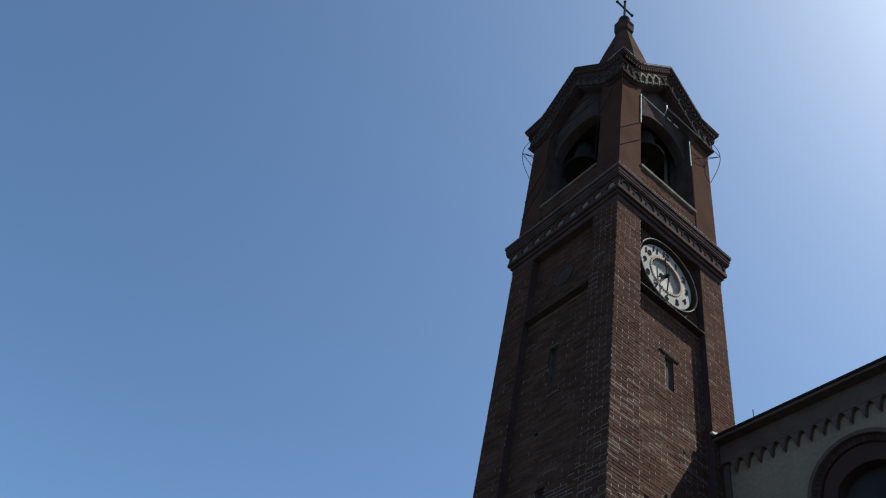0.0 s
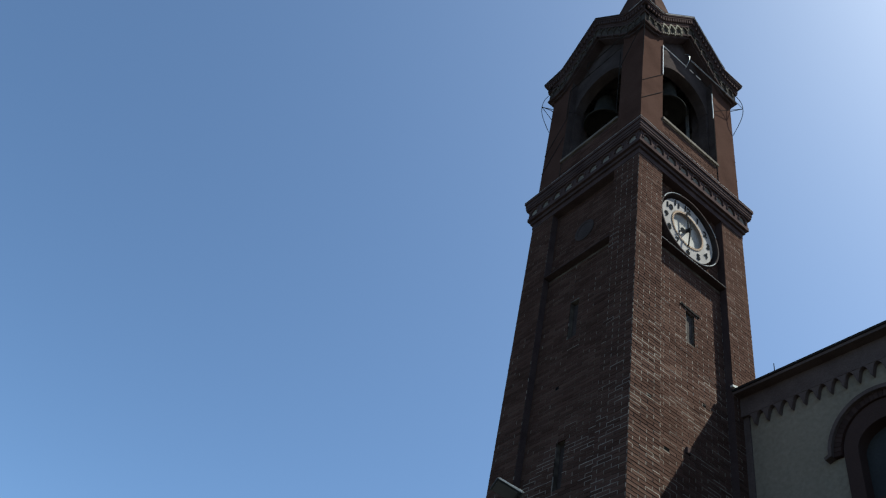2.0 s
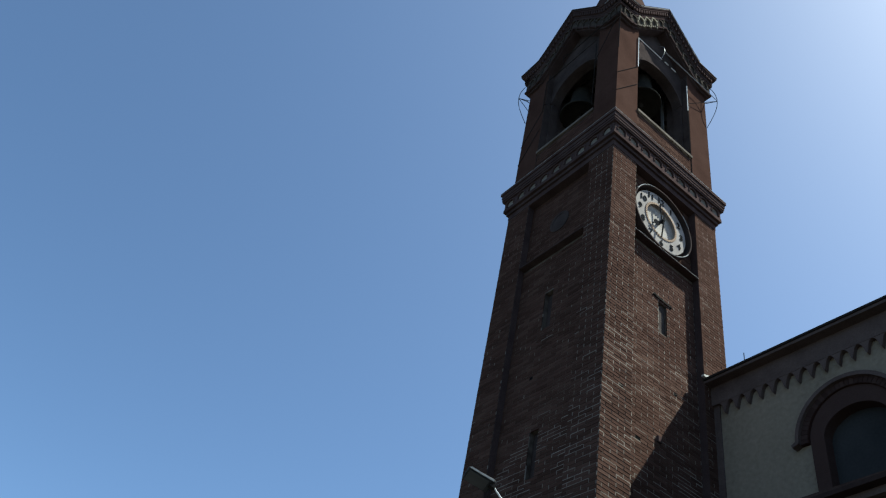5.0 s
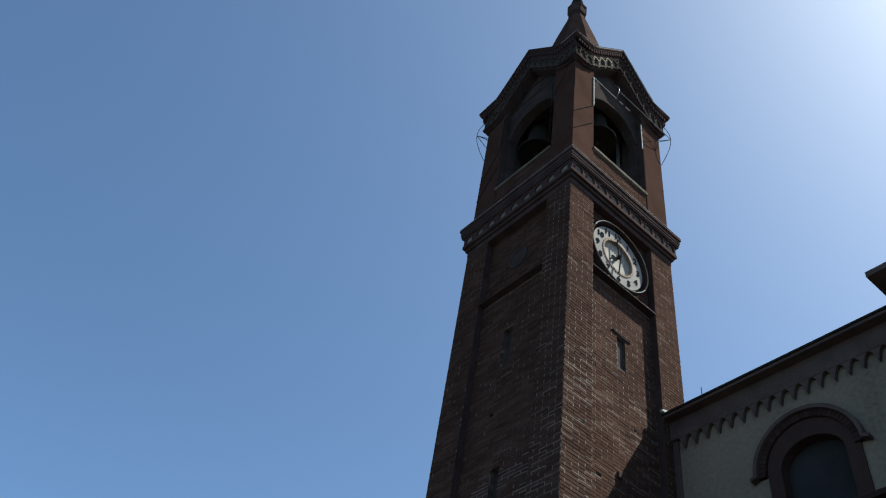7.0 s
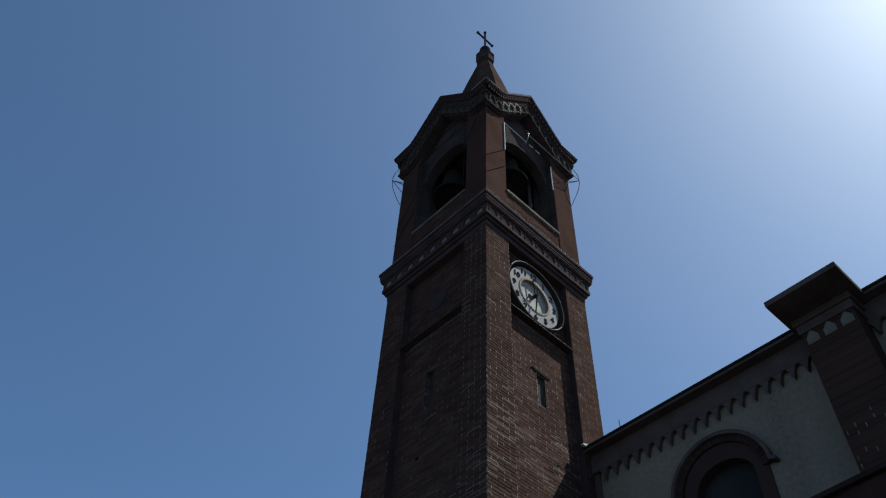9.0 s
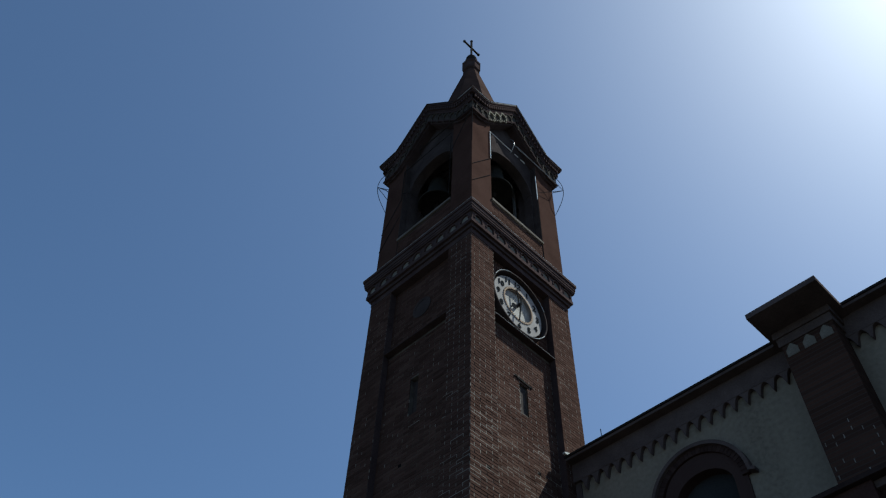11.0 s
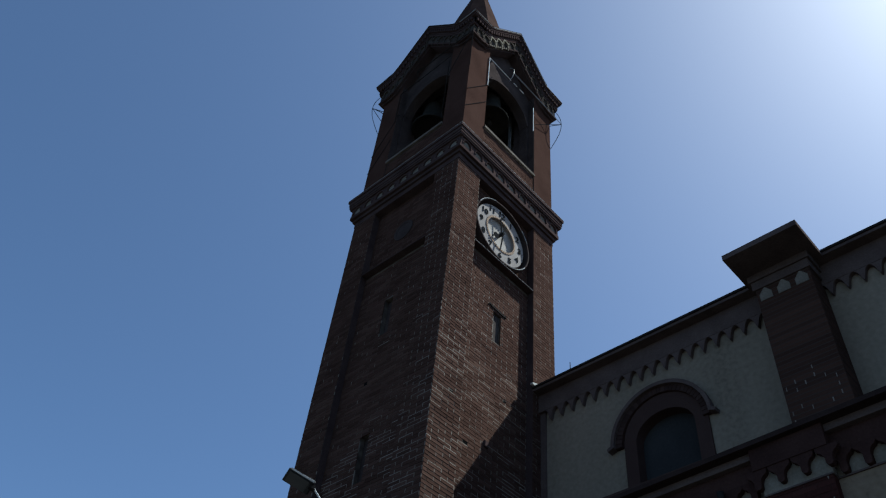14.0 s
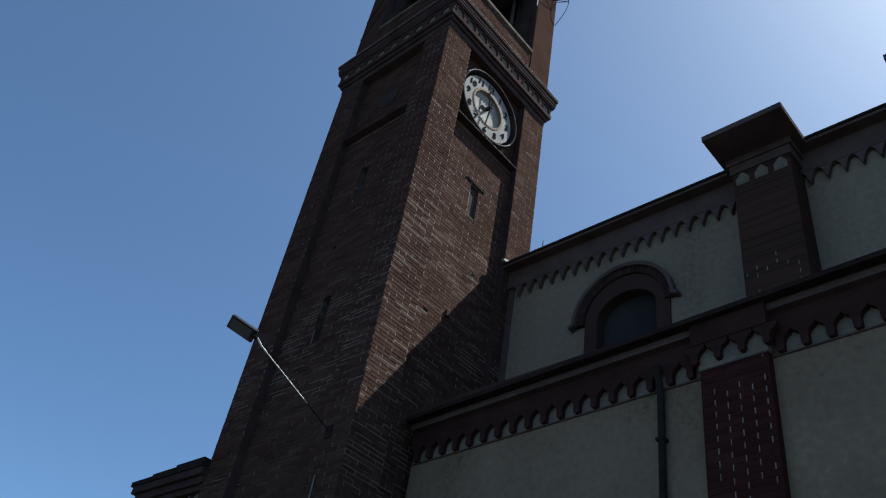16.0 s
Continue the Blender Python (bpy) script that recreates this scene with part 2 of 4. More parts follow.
def disc(bm, cx, cz, r0, r1, y0, y1, n=64):
    """A flat ring (r0 > 0) or disc that faces -y."""
    if r0 <= 0:
        slab(bm, arc(cx, cz, r1, 0, 360 - 360 / n, n - 1), y0, y1)
        return
    for i in range(n):
        a, b = 2 * math.pi * i / n, 2 * math.pi * (i + 1) / n
        q = [[bm.verts.new((cx + r * math.cos(s), y, cz + r * math.sin(s))) for r in (r0, r1) for s in (a, b)] for y in (y0, y1)]
        f, k = q
        bm.faces.new((f[0], f[2], f[3], f[1]))
        bm.faces.new((k[0], k[1], k[3], k[2]))
        bm.faces.new((f[2], k[2], k[3], f[3]))
        bm.faces.new((f[1], k[1], k[0], f[0]))


def ring_wall(bm, r0, r1, y0, y1, n=72):
    """A closed ring that faces -y, as one connected piece."""
    loops = [[bm.verts.new((r * math.cos(2 * math.pi * i / n), y, r * math.sin(2 * math.pi * i / n))) for i in range(n)] for r, y in ((r0, y0), (r1, y0), (r1, y1), (r0, y1))]
    for a in range(4):
        p, q = loops[a], loops[(a + 1) % 4]
        for i in range(n):
            bm.faces.new((p[i], p[(i + 1) % n], q[(i + 1) % n], q[i]))


def mesh(name, bm, material, smooth=False):
    bmesh.ops.recalc_face_normals(bm, faces=bm.faces)
    data = bpy.data.meshes.new(name)
    bm.to_mesh(data)
    bm.free()
    data.materials.append(material)
    if smooth:
        for p in data.polygons:
            p.use_smooth = True
    return data


def part(name, bm, material, parent=None, label="", m=None, smooth=False):
    """Links a bmesh, or mesh data that is there already, as one object."""
    data = bm if isinstance(bm, bpy.types.Mesh) else mesh(name, bm, material, smooth)
    ob = new(name, data)
    ob.parent = parent
    if m is not None:
        ob.matrix_local = m
    if label:
        ob["label"] = label
    return ob


def thing(name, label, category, at=(0, 0, 0), group="", kind=""):
    ob = new(name)
    ob.location = at
    return tagged(ob, label, category, group, kind)


def block(verts, faces, a, b, d, back, lo, hi):
    """Adds a small block with five faces, its front at depth d."""
    n = len(verts)
    verts += [(a, d, lo), (b, d, lo), (b, d, hi), (a, d, hi), (a, back, lo), (b, back, lo), (b, back, hi), (a, back, hi)]
    faces += [(n, n + 1, n + 2, n + 3), (n + 3, n + 2, n + 6, n + 7), (n + 1, n, n + 4, n + 5), (n + 1, n + 5, n + 6, n + 2), (n + 4, n, n + 3, n + 7)]


def field(rects, y, rng, single=None, brick=0.47, course=0.11, proud=0.009, phase=0.39, pointing=None, voids=()):
    """Running-bond bricks over rectangles (u0, u1, z0, z1) at depth y: the joined ones and the pale pointing, each as corners and faces, and a list of single ones.
    pointing(u, z) gives the odds of a pale upright joint and of a pale bed joint; voids (u0, u1, z0, z1) are openings that stay free."""
    laid, pale, singles = ([], []), ([], []), []
    for u0, u1, z0, z1 in rects:
        for row in range(int(round(z0 / course)), int(round(z1 / course))):
            z = row * course
            u = u0 + phase - 2 * brick + (row % 2) * brick / 2
            while u < u1 - 0.03:
                cuts = [(max(u + 0.010, u0), min(u + brick - 0.010, u1))]
                for v0, v1, w0, w1 in voids:
                    if w0 < z + course / 2 < w1:
                        cuts = [c for a, b in cuts for c in ((a, min(b, v0)), (max(a, v1), b))]
                u += brick
                for a, b in cuts:
                    lo, hi = z + rng.uniform(0.005, 0.010), z + course - rng.uniform(0.007, 0.012)
                    if b - a < 0.03:
                        continue
                    d = y - proud + rng.uniform(-0.004, 0.003)
                    if pointing:
                        upright, bed = pointing((a + b) / 2, z)
                        if b < u1 and rng.random() < upright:
                            block(*pale, b - 0.002, b + rng.uniform(0.014, 0.022), y - proud * 0.8, y + 0.02, lo, hi + 0.01)
                        if rng.random() < bed:
                            block(*pale, a - 0.02 if a > u0 else a, b, y - proud * 0.95, y + 0.02, hi - 0.003, z + course + rng.uniform(0.004, 0.010))
                    if single and single(a, z):
                        singles.append((a, b, lo, hi, d))
                    else:
                        block(*laid, a, b, d, y + 0.02, lo, hi)
    return laid, pale, singles


def single_bricks(laid, depth, material):
    """A mesh for each width among the single bricks, their front edges worn, and the place of each."""
    shared = {}
    for a, b, lo, hi, d in laid:
        w = round(b - a, 2)
        if w not in shared:
            bm = bmesh.new()
            box(bm, -w / 2, w / 2, 0.0, 0.04, 0.0, depth)
            bmesh.ops.bevel(bm, geom=[e for e in bm.edges if all(q.co.y < 0.001 for q in e.verts)], offset=0.005, segments=1, affect="EDGES")
            shared[w] = mesh("brick", bm, material)
        yield shared[w], Matrix.Translation(((a + b) / 2, d, lo))


def joined(name, verts, faces, material):
    data = bpy.data.meshes.new(name)
    data.from_pydata(verts, [], faces)
    data.materials.append(material)
    return data


# ---- ground ----
GROUND = -1.43
bm = bmesh.new()
g = [bm.verts.new(p) for p in ((-6000, -6000, GROUND), (6000, -6000, GROUND), (6000, 6000, GROUND), (-6000, 6000, GROUND))]
bm.faces.new(g)
tagged(part("ground", bm, M_PAVE), "dark grey asphalt of the square round the church", "ground", kind="structure")

# ---- bell tower ----
W = 5.2
C = W / 2
FACE = [Matrix.Translation((C, C, 0)) @ Matrix.Rotation(radians(-90 * k), 4, "Z") @ Matrix.Translation((-C, -C, 0)) for k in range(4)]
P0, P1 = 1.1, 4.1           # inner edges of the corner pilasters
Z_LIP, Z_NICHE = 20.27, 23.45
Z_SILL, Z_RAIL = 26.5, 31.72
Z_EAVE, Z_KNEE, Z_APEX, KNEE = 33.21, 33.30, 35.4, 0.70

tower = thing("bell_tower", "tall dark red brick bell tower with corner pilasters and gabled top", "tower", (C, C, GROUND))
tower_inv = Matrix.Translation((-C, -C, -GROUND))


def on_tower(name, data, material=None, label="", k=0, m=None, parent=None, smooth=False):
    base = tower_inv @ FACE[k] if parent is None else Matrix()
    return part(name, data, material, parent or tower, label, base @ (m or Matrix()), smooth)


# core walls of mortar, a little behind the brick faces
bm = bmesh.new()
box(bm, 0.6, W - 0.6, 0.6, W - 0.6, GROUND, 25.2)
on_tower("core", bm, M_MORTAR)
bm = bmesh.new()
box(bm, 0.0, P0, 0.0, P0, GROUND, 33.0)
corner_pier = mesh("corner_pier", bm, M_MORTAR)
for k in range(4):
    on_tower("corner_pier", corner_pier, k=k)
bm = bmesh.new()
box(bm, -0.008, P0 - 0.004, -0.008, P0 - 0.004, 25.2, 32.6)
pier_face = mesh("pier_coat", bm, M_PIER)
for k in range(4):
    on_tower("pier_coat", pier_face, k=k, label="smooth brown lime-coated pier")
bm = bmesh.new()
box(bm, P0 - 0.002, P0 + 0.008, 0.004, 0.4, GROUND, 25.2)
jamb_a = mesh("jamb", bm, M_TRIM)
bm = bmesh.new()
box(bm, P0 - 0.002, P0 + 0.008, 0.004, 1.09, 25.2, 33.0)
jamb_c = mesh("jamb", bm, M_SHADE_BRICK)
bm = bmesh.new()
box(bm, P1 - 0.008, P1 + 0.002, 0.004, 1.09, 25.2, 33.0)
jamb_d = mesh("jamb", bm, M_SHADE_BRICK)
bm = bmesh.new()
box(bm, P1 - 0.008, P1 + 0.002, 0.004, 0.4, GROUND, 25.2)
jamb_b = mesh("jamb", bm, M_TRIM)
for k in range(4):
    for jamb in (jamb_a, jamb_b, jamb_c, jamb_d):
        on_tower("jamb", jamb, k=k)
SLITS = [(0, 2.42, 2.79, 17.10, 18.26), (1, 2.34, 2.72, 17.0, 18.55), (1, 2.40, 2.76, 11.95, 13.45)]     # face, sides, sill, head

HOLES = [(0, 0.60, 0.76, 13.93, 14.03), (0, 1.52, 1.70, 13.01, 13.11), (0, 3.02, 3.16, 15.15, 15.25), (1, 2.1, 2.24, 15.3, 15.4)]


def slotted(k):
    """The recessed brick panel of one face, with its slit windows cut through."""
    bm = bmesh.new()
    z = GROUND
    for _, u0, u1, z0, z1 in sorted((q for q in SLITS if q[0] == k), key=lambda q: q[3]):
        box(bm, P0, P1, 0.24, 0.62, z, z0)
        box(bm, P0, u0, 0.24, 0.62, z0, z1)
        box(bm, u1, P1, 0.24, 0.62, z0, z1)
        z = z1
    box(bm, P0, P1, 0.24, 0.62, z, Z_LIP - 0.03)
    return mesh("recessed_panel", bm, M_MORTAR)


bm = bmesh.new()
box(bm, P0, P1, 0.27, 0.62, Z_LIP, Z_NICHE)
niche = mesh("niche_back", bm, M_MORTAR)
bm = bmesh.new()
box(bm, P0, P1, 0.0, 0.27, Z_LIP - 0.035, Z_LIP)
lip = mesh("niche_ledge", bm, M_TRIM_DARK)
bm = bmesh.new()
box(bm, P0, P1, -0.014, 0.0, Z_LIP + 0.004, Z_LIP + 0.010)
lip_cap = mesh("ledge_flashing", bm, M_FLASH)
# Arch panels, rings and gable walls have recess shade in their brick colour.
bm = bmesh.new()
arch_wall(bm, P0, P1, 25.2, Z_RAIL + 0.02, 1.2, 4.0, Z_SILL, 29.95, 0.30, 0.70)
arch_panel = mesh("arch_panel", bm, M_SHADE_BRICK)
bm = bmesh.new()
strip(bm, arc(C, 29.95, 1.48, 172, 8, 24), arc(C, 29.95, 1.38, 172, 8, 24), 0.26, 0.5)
arch_ring = mesh("arch_ring", bm, M_SHADE_BRICK)
bm = bmesh.new()
box(bm, P0, P1, -0.06, 0.62, Z_SILL, Z_SILL + 0.13)
sill = mesh("window_sill", bm, M_STONE)
bm = bmesh.new()
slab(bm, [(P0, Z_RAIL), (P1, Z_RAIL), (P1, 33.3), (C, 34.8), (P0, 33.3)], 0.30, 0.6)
gable = mesh("gable_wall", bm, M_SHADE_BRICK)
for k in range(4):
    on_tower("recessed_panel", slotted(k), k=k)
    on_tower("niche_back", niche, k=k)
    on_tower("niche_ledge", lip, k=k)
    if k == 0:
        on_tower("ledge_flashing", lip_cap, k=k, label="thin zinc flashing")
    on_tower("arch_panel", arch_panel, k=k)
    on_tower("arch_ring", arch_ring, k=k)
    on_tower("window_sill", sill, k=k, label="pale stone sill")
    on_tower("gable_wall", gable, k=k)
bm = bmesh.new()
box(bm, 0.3, W - 0.3, 0.3, W - 0.3, 25.2, 25.35)
on_tower("belfry_floor", bm, M_WOOD)
bm = bmesh.new()
box(bm, 1.12, 4.08, 0.34, 0.40, 25.4, 31.65)
board = mesh("wind_board", bm, M_BEAM)
# The board on face 2 is added only to block sky and light.
for k in (2, 3):
    on_tower("wind_board", board, k=k, label="dark board that blocks the sky through a far belfry opening")
# Ceiling and beams are assumed, added to keep the belfry dark inside.
bm = bmesh.new()
box(bm, 0.5, W - 0.5, 0.5, W - 0.5, 32.4, 32.5)
on_tower("belfry_ceiling", bm, M_BEAM, "added dark board ceiling that keeps the belfry dim")
bm = bmesh.new()
box(bm, -0.08, 0.08, 0.5, W - 0.5, 32.2, 32.398)
beam = mesh("ceiling_beam", bm, M_BEAM)
for i in range(6):
    on_tower("ceiling_beam", beam, m=Matrix.Translation((0.98 + 0.62 * i, 0, 0)))


# lower cornice: stepped courses, a frieze of small arches on pale ground
def ring_course(name, z0, z1, proj, material, label=""):
    bm = bmesh.new()
    box(bm, -proj, W + proj, -proj, W + proj, z0, z1)
    return on_tower(name, bm, material, label)


ring_course("frieze_ground", 24.02, 24.42, 0.14, M_STUCCO_PALE, "weathered pale plaster frieze ground")
ring_course("string_course", 23.86, 24.02, 0.18, M_TRIM)
ring_course("string_course", 23.70, 23.856, 0.09, M_TRIM_DARK)
ring_course("string_course", 23.45, 23.696, 0.02, M_TRIM)
ring_course("cornice_course", 24.42, 24.50, 0.245, M_TRIM)
ring_course("cornice_course", 24.504, 24.62, 0.27, M_TRIM)
ring_course("cornice_course", 24.624, 24.80, 0.29, M_TRIM_DARK)
ring_course("cornice_course", 24.804, 24.93, 0.33, M_TRIM)
ring_course("cornice_flashing", 24.934, 24.944, 0.337, M_FLASH, "thin zinc flashing on the cornice")
bm = bmesh.new()
box(bm, -0.05, W + 0.05, -0.05, W + 0.05, 24.97, 25.2)
on_tower("parapet_base", bm, M_TRIM_DARK)
bm = bmesh.new()
box(bm, P0, P1, 0.03, 0.6, 25.2, Z_SILL)
parapet = mesh("parapet", bm, M_TRIM_DARK)
for k in range(4):
    on_tower("parapet", parapet, k=k)


def small_arch(pitch, height, depth, rib, material):
    """One brick arch of a hanging frieze, centred on x = 0 with its crown at z = 0; both its legs end in a corbel."""
    bm = bmesh.new()
    r = pitch / 2
    strip(bm, [(x, 0.02) for x, _ in arc(0, -r, r, 180, 0, 10)], arc(0, -r, r - rib, 180, 0, 10), -depth, 0.0)
    for s in (-1, 1):
        a, b = sorted((s * (r - rib), s * (r - 0.003)))
        box(bm, a, b, -depth, 0, -r - (height - r) * 0.55, -r)
        a, b = sorted((s * (r - rib * 0.55), s * (r - 0.003)))
        box(bm, a, b, -depth * 0.8, 0, -height, -r - (height - r) * 0.55)
    return mesh("frieze_arch", bm, material)


def round_arch(pitch, a, height, depth, material):
    """One block of the lower frieze with a round-headed hole of half-width a, and a rounded rib round it."""
    bm = bmesh.new()
    r, zc = pitch / 2, -0.08 - a
    curve = arc(0, zc, a, 180, 0, 12)
    strip(bm, [(x, 0.0) for x, _ in curve], curve, -depth, 0.0)
    for x0, x1 in ((-r + 0.004, -a), (a, r - 0.004)):
        box(bm, x0, x1, -depth, 0, -height, 0.0)
    tube(bm, [(x, -depth - 0.004, z) for x, z in arc(0, zc, a + 0.035, 205, -25, 16)], 0.032)
    return mesh("frieze_arch", bm, material)


n_arch = 9
pitch = (W + 0.28) / n_arch
arch_low = round_arch(pitch, 0.17, 0.40, 0.04, M_TRIM)
for k in range(4):
    for i in range(n_arch):
        on_tower("frieze_arch", arch_low, k=k, m=Matrix.Translation((-0.14 + pitch * (i + 0.5), -0.138, 24.418)))


# upper cornice along the eaves and gables
def rake(h, ext):
    return [(-ext, Z_EAVE - h), (KNEE, Z_KNEE - h), (KNEE + 0.35, Z_KNEE + 0.34 - h), (C, Z_APEX - h), (W - KNEE - 0.35, Z_KNEE + 0.34 - h), (W - KNEE, Z_KNEE - h), (W + ext, Z_EAVE - h)]


for k in range(4):
    # The verge is bright zinc on the sunny face, painted shaded on the rest.
    bump = 0.002 * (k % 2)
    for name, h0, h1, proj, material, label in (
        ("verge_flashing", 0.0, 0.03, 0.425, M_FLASH if k == 0 else M_FLASH_SHADED, "bright zinc verge flashing" if k == 0 else "zinc verge flashing in a shaded colour"),
        ("gable_course", 0.032, 0.12, 0.41, M_TRIM_DARK, ""),
        ("gable_course", 0.122, 0.22, 0.37, M_TRIM, ""),
        ("gable_backing", 0.22, 0.58, 0.27, M_TRIM_DARK, ""),
        ("gable_course", 0.58, 0.70, 0.25, M_TRIM, ""),
        ("gable_frieze", 0.70, 1.28, 0.18, M_STUCCO, "weathered pale plaster frieze"),
        ("gable_string", 1.28, 1.38, 0.22, M_TRIM_DARK, ""),
        ("gable_string", 1.382, 1.48, 0.11, M_TRIM_DARK, ""),
    ):
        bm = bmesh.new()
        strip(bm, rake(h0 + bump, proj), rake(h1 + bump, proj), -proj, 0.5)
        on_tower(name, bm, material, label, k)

bm = bmesh.new()
box(bm, -0.04, 0.04, -0.35, -0.2, -0.22, 0.03)
dentil = mesh("dentil", bm, M_TRIM)
line = rake(0.24, 0.25)
for k in range(4):
    for i in range(38):
        u = -0.2 + (W + 0.4) * (i + 0.5) / 38
        z = float(np.interp(u, [p[0] for p in line], [p[1] for p in line]))
        on_tower("dentil", dentil, k=k, m=Matrix.Translation((u, 0, z)))

# Lit and dim copies of one arch; sunlight is put into the pale one.
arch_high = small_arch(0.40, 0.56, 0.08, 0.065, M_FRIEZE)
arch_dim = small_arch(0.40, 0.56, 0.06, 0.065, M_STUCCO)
line = rake(0.72, 0.1)
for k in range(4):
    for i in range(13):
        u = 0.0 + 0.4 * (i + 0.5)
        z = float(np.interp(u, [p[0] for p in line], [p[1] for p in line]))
        sunlit = k == 0 and 0.7 < u < 1.9
        on_tower("frieze_arch", arch_high if sunlit else arch_dim, k=k, m=Matrix.Translation((u, -0.178, z)), label="frieze arch with sunlight in its pale colour" if sunlit else "")

# small teeth under the sunlit arches of the sunny gable, painted as bright
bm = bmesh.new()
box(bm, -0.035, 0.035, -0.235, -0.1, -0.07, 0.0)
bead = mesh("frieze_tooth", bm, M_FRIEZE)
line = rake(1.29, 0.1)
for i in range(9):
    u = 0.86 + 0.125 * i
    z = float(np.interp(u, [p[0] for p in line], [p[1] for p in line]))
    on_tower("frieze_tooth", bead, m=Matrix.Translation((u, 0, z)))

# roofs over the gables, spire, drum
for k in range(2):
    bm = bmesh.new()
    strip(bm, rake(-0.05 - 0.004 * k, 0.45)[1:-1], rake(-0.002 - 0.004 * k, 0.45)[1:-1], -0.43, W + 0.43)
    on_tower("gable_roof", bm, M_TILE, "clay tile roof", k)
bm = bmesh.new()
slab(bm, [(-0.43, Z_EAVE + 0.002), (KNEE + 0.1, Z_KNEE + 0.002), (KNEE + 0.1, Z_KNEE + 0.05), (-0.43, Z_EAVE + 0.05)], -0.43, KNEE + 0.1)
corner_roof = mesh("corner_roof", bm, M_TILE)
for k in range(4):
    on_tower("corner_roof", corner_roof, k=k)
bm = bmesh.new()
oct_turn = math.pi / 8
lathe(bm, [(2.1, 34.0), (1.95, 35.6), (1.03, 40.1), (0.37, 43.1)], 8, C, C, oct_turn)
on_tower("spire", bm, M_TILE, "brick spire with eight sides")
bm = bmesh.new()
lathe(bm, [(0.38, 43.0), (0.50, 43.1), (0.50, 43.7), (0.56, 43.78), (0.56, 43.9), (0.42, 44.1), (0.30, 44.3)], 8, C, C, oct_turn)
on_tower("spire_drum", bm, M_TRIM_DARK)
bm = bmesh.new()
lathe(bm, [(0.05, 44.22), (0.2, 44.28), (0.3, 44.45), (0.34, 44.68), (0.30, 44.9), (0.2, 45.1), (0.08, 45.2)], 20, C, C)
on_tower("finial_ball", bm, M_IRON, "dark metal ball", smooth=True)

cross = thing("cross", "dark iron cross with rounded ends on the spire", "cross", (C, C, 45.15))
bm = bmesh.new()
box(bm, -0.05, 0.05, -0.04, 0.04, -0.02, 2.15)
part("upright", bm, M_IRON, cross)
bm = bmesh.new()
box(bm, -0.58, 0.58, -0.045, 0.045, 1.2, 1.3)
part("crossbar", bm, M_IRON, cross)
for x, z in ((-0.6, 1.25), (0.6, 1.25), (0, 2.18)):
    bm = bmesh.new()
    bmesh.ops.create_icosphere(bm, subdivisions=2, radius=0.09)
    part("knob", bm, M_IRON, cross, m=Matrix.Translation((x, 0, z)), smooth=True)

# ---- slit windows ----
for k, u0, u1, z0, z1 in SLITS:
    slit = on_tower("slit_window", bmesh.new(), M_DARK, "", k)
    bm = bmesh.new()
    box(bm, u0, u1, 0.31 if k == 0 else 0.40, 0.6, z0, z1)
    part("opening", bm, M_SHUTTER if k == 0 else M_SHADE_BRICK, slit, "grey infill of a narrow opening" if k == 0 else "dark narrow opening")
    if k == 0:
        # The lintel's thin shadow gap is put into a dark bar.
        bm = bmesh.new()
        strip(bm, [(2.18, 18.40), (2.24, 18.48), (2.32, 18.44), (2.90, 18.40), (2.98, 18.42), (3.02, 18.36)], [(2.20, 18.36), (2.25, 18.42), (2.32, 18.37), (2.90, 18.33), (2.97, 18.36), (3.0, 18.32)], 0.20, 0.25)
        part("lintel", bm, M_IRON, slit, "thin lintel bar, dark as its shadow gap")
        for u in (u0 - 0.03, u1 + 0.03):
            for i in range(5):
                bm = bmesh.new()
                box(bm, u - 0.014, u + 0.014, 0.226, 0.30, z0 + 0.03 + 0.24 * i, z0 + 0.075 + 0.24 * i)
                part("mortar_dab", bm, M_STONE, slit)

# ---- putlog holes ----
for k, u0, u1, z0, z1 in HOLES:
    face = 0.0 if u0 < P0 else 0.24
    # Near-black flush block paints the shade inside the hole.
    bm = bmesh.new()
    box(bm, u0, u1, face - 0.003, face + 0.03, z0, z1)
    on_tower("putlog_hole", bm, M_DARK, "small dark hole", k)
bm = bmesh.new()
box(bm, 2.30, 2.47, 0.17, 0.26, 13.30, 13.50)
bmesh.ops.bevel(bm, geom=bm.edges[:], offset=0.02, segments=1, affect="EDGES")
on_tower("stone_stub", bm, M_TRIM, "small tan stone stub in the wall")

# ---- roundel on the shaded side ----
bm = bmesh.new()
disc(bm, C, 21.75, 0.34, 0.44, 0.235, 0.262, 24)
on_tower("roundel_ring", bm, M_SHADE_BRICK, "round brick frame of a blind window", 1)
bm = bmesh.new()
disc(bm, C, 21.75, 0, 0.34, 0.252, 0.262, 24)
on_tower("roundel_pane", bm, M_SHADE_BRICK, "", 1)

# ---- clock ----
CX, CY, CZ, CR = 2.47, 0.15, 21.74, 1.22
clock = thing("clock", "round white tower clock with black numerals and brown inner ring", "clock", (CX, CY, CZ))
bm = bmesh.new()
ring_wall(bm, 0.72, CR, -0.02, 0.10)
dial = part("dial", bm, M_DIAL, clock)
bm = bmesh.new()
disc(bm, 0, 0, 0, 0.80, 0.085, 0.115)
part("inner_disc", bm, M_DIAL_IN, clock, "weathered beige inner disc")
bm = bmesh.new()
disc(bm, 0, 0, 0, 0.046, -0.045, -0.015, 8)
scallop = mesh("scallop", bm, M_RUST)
for i in range(44):
    a = 2 * math.pi * i / 44
    part("scallop", scallop, None, clock, m=Matrix.Translation((0.72 * math.cos(a), 0, 0.72 * math.sin(a))))
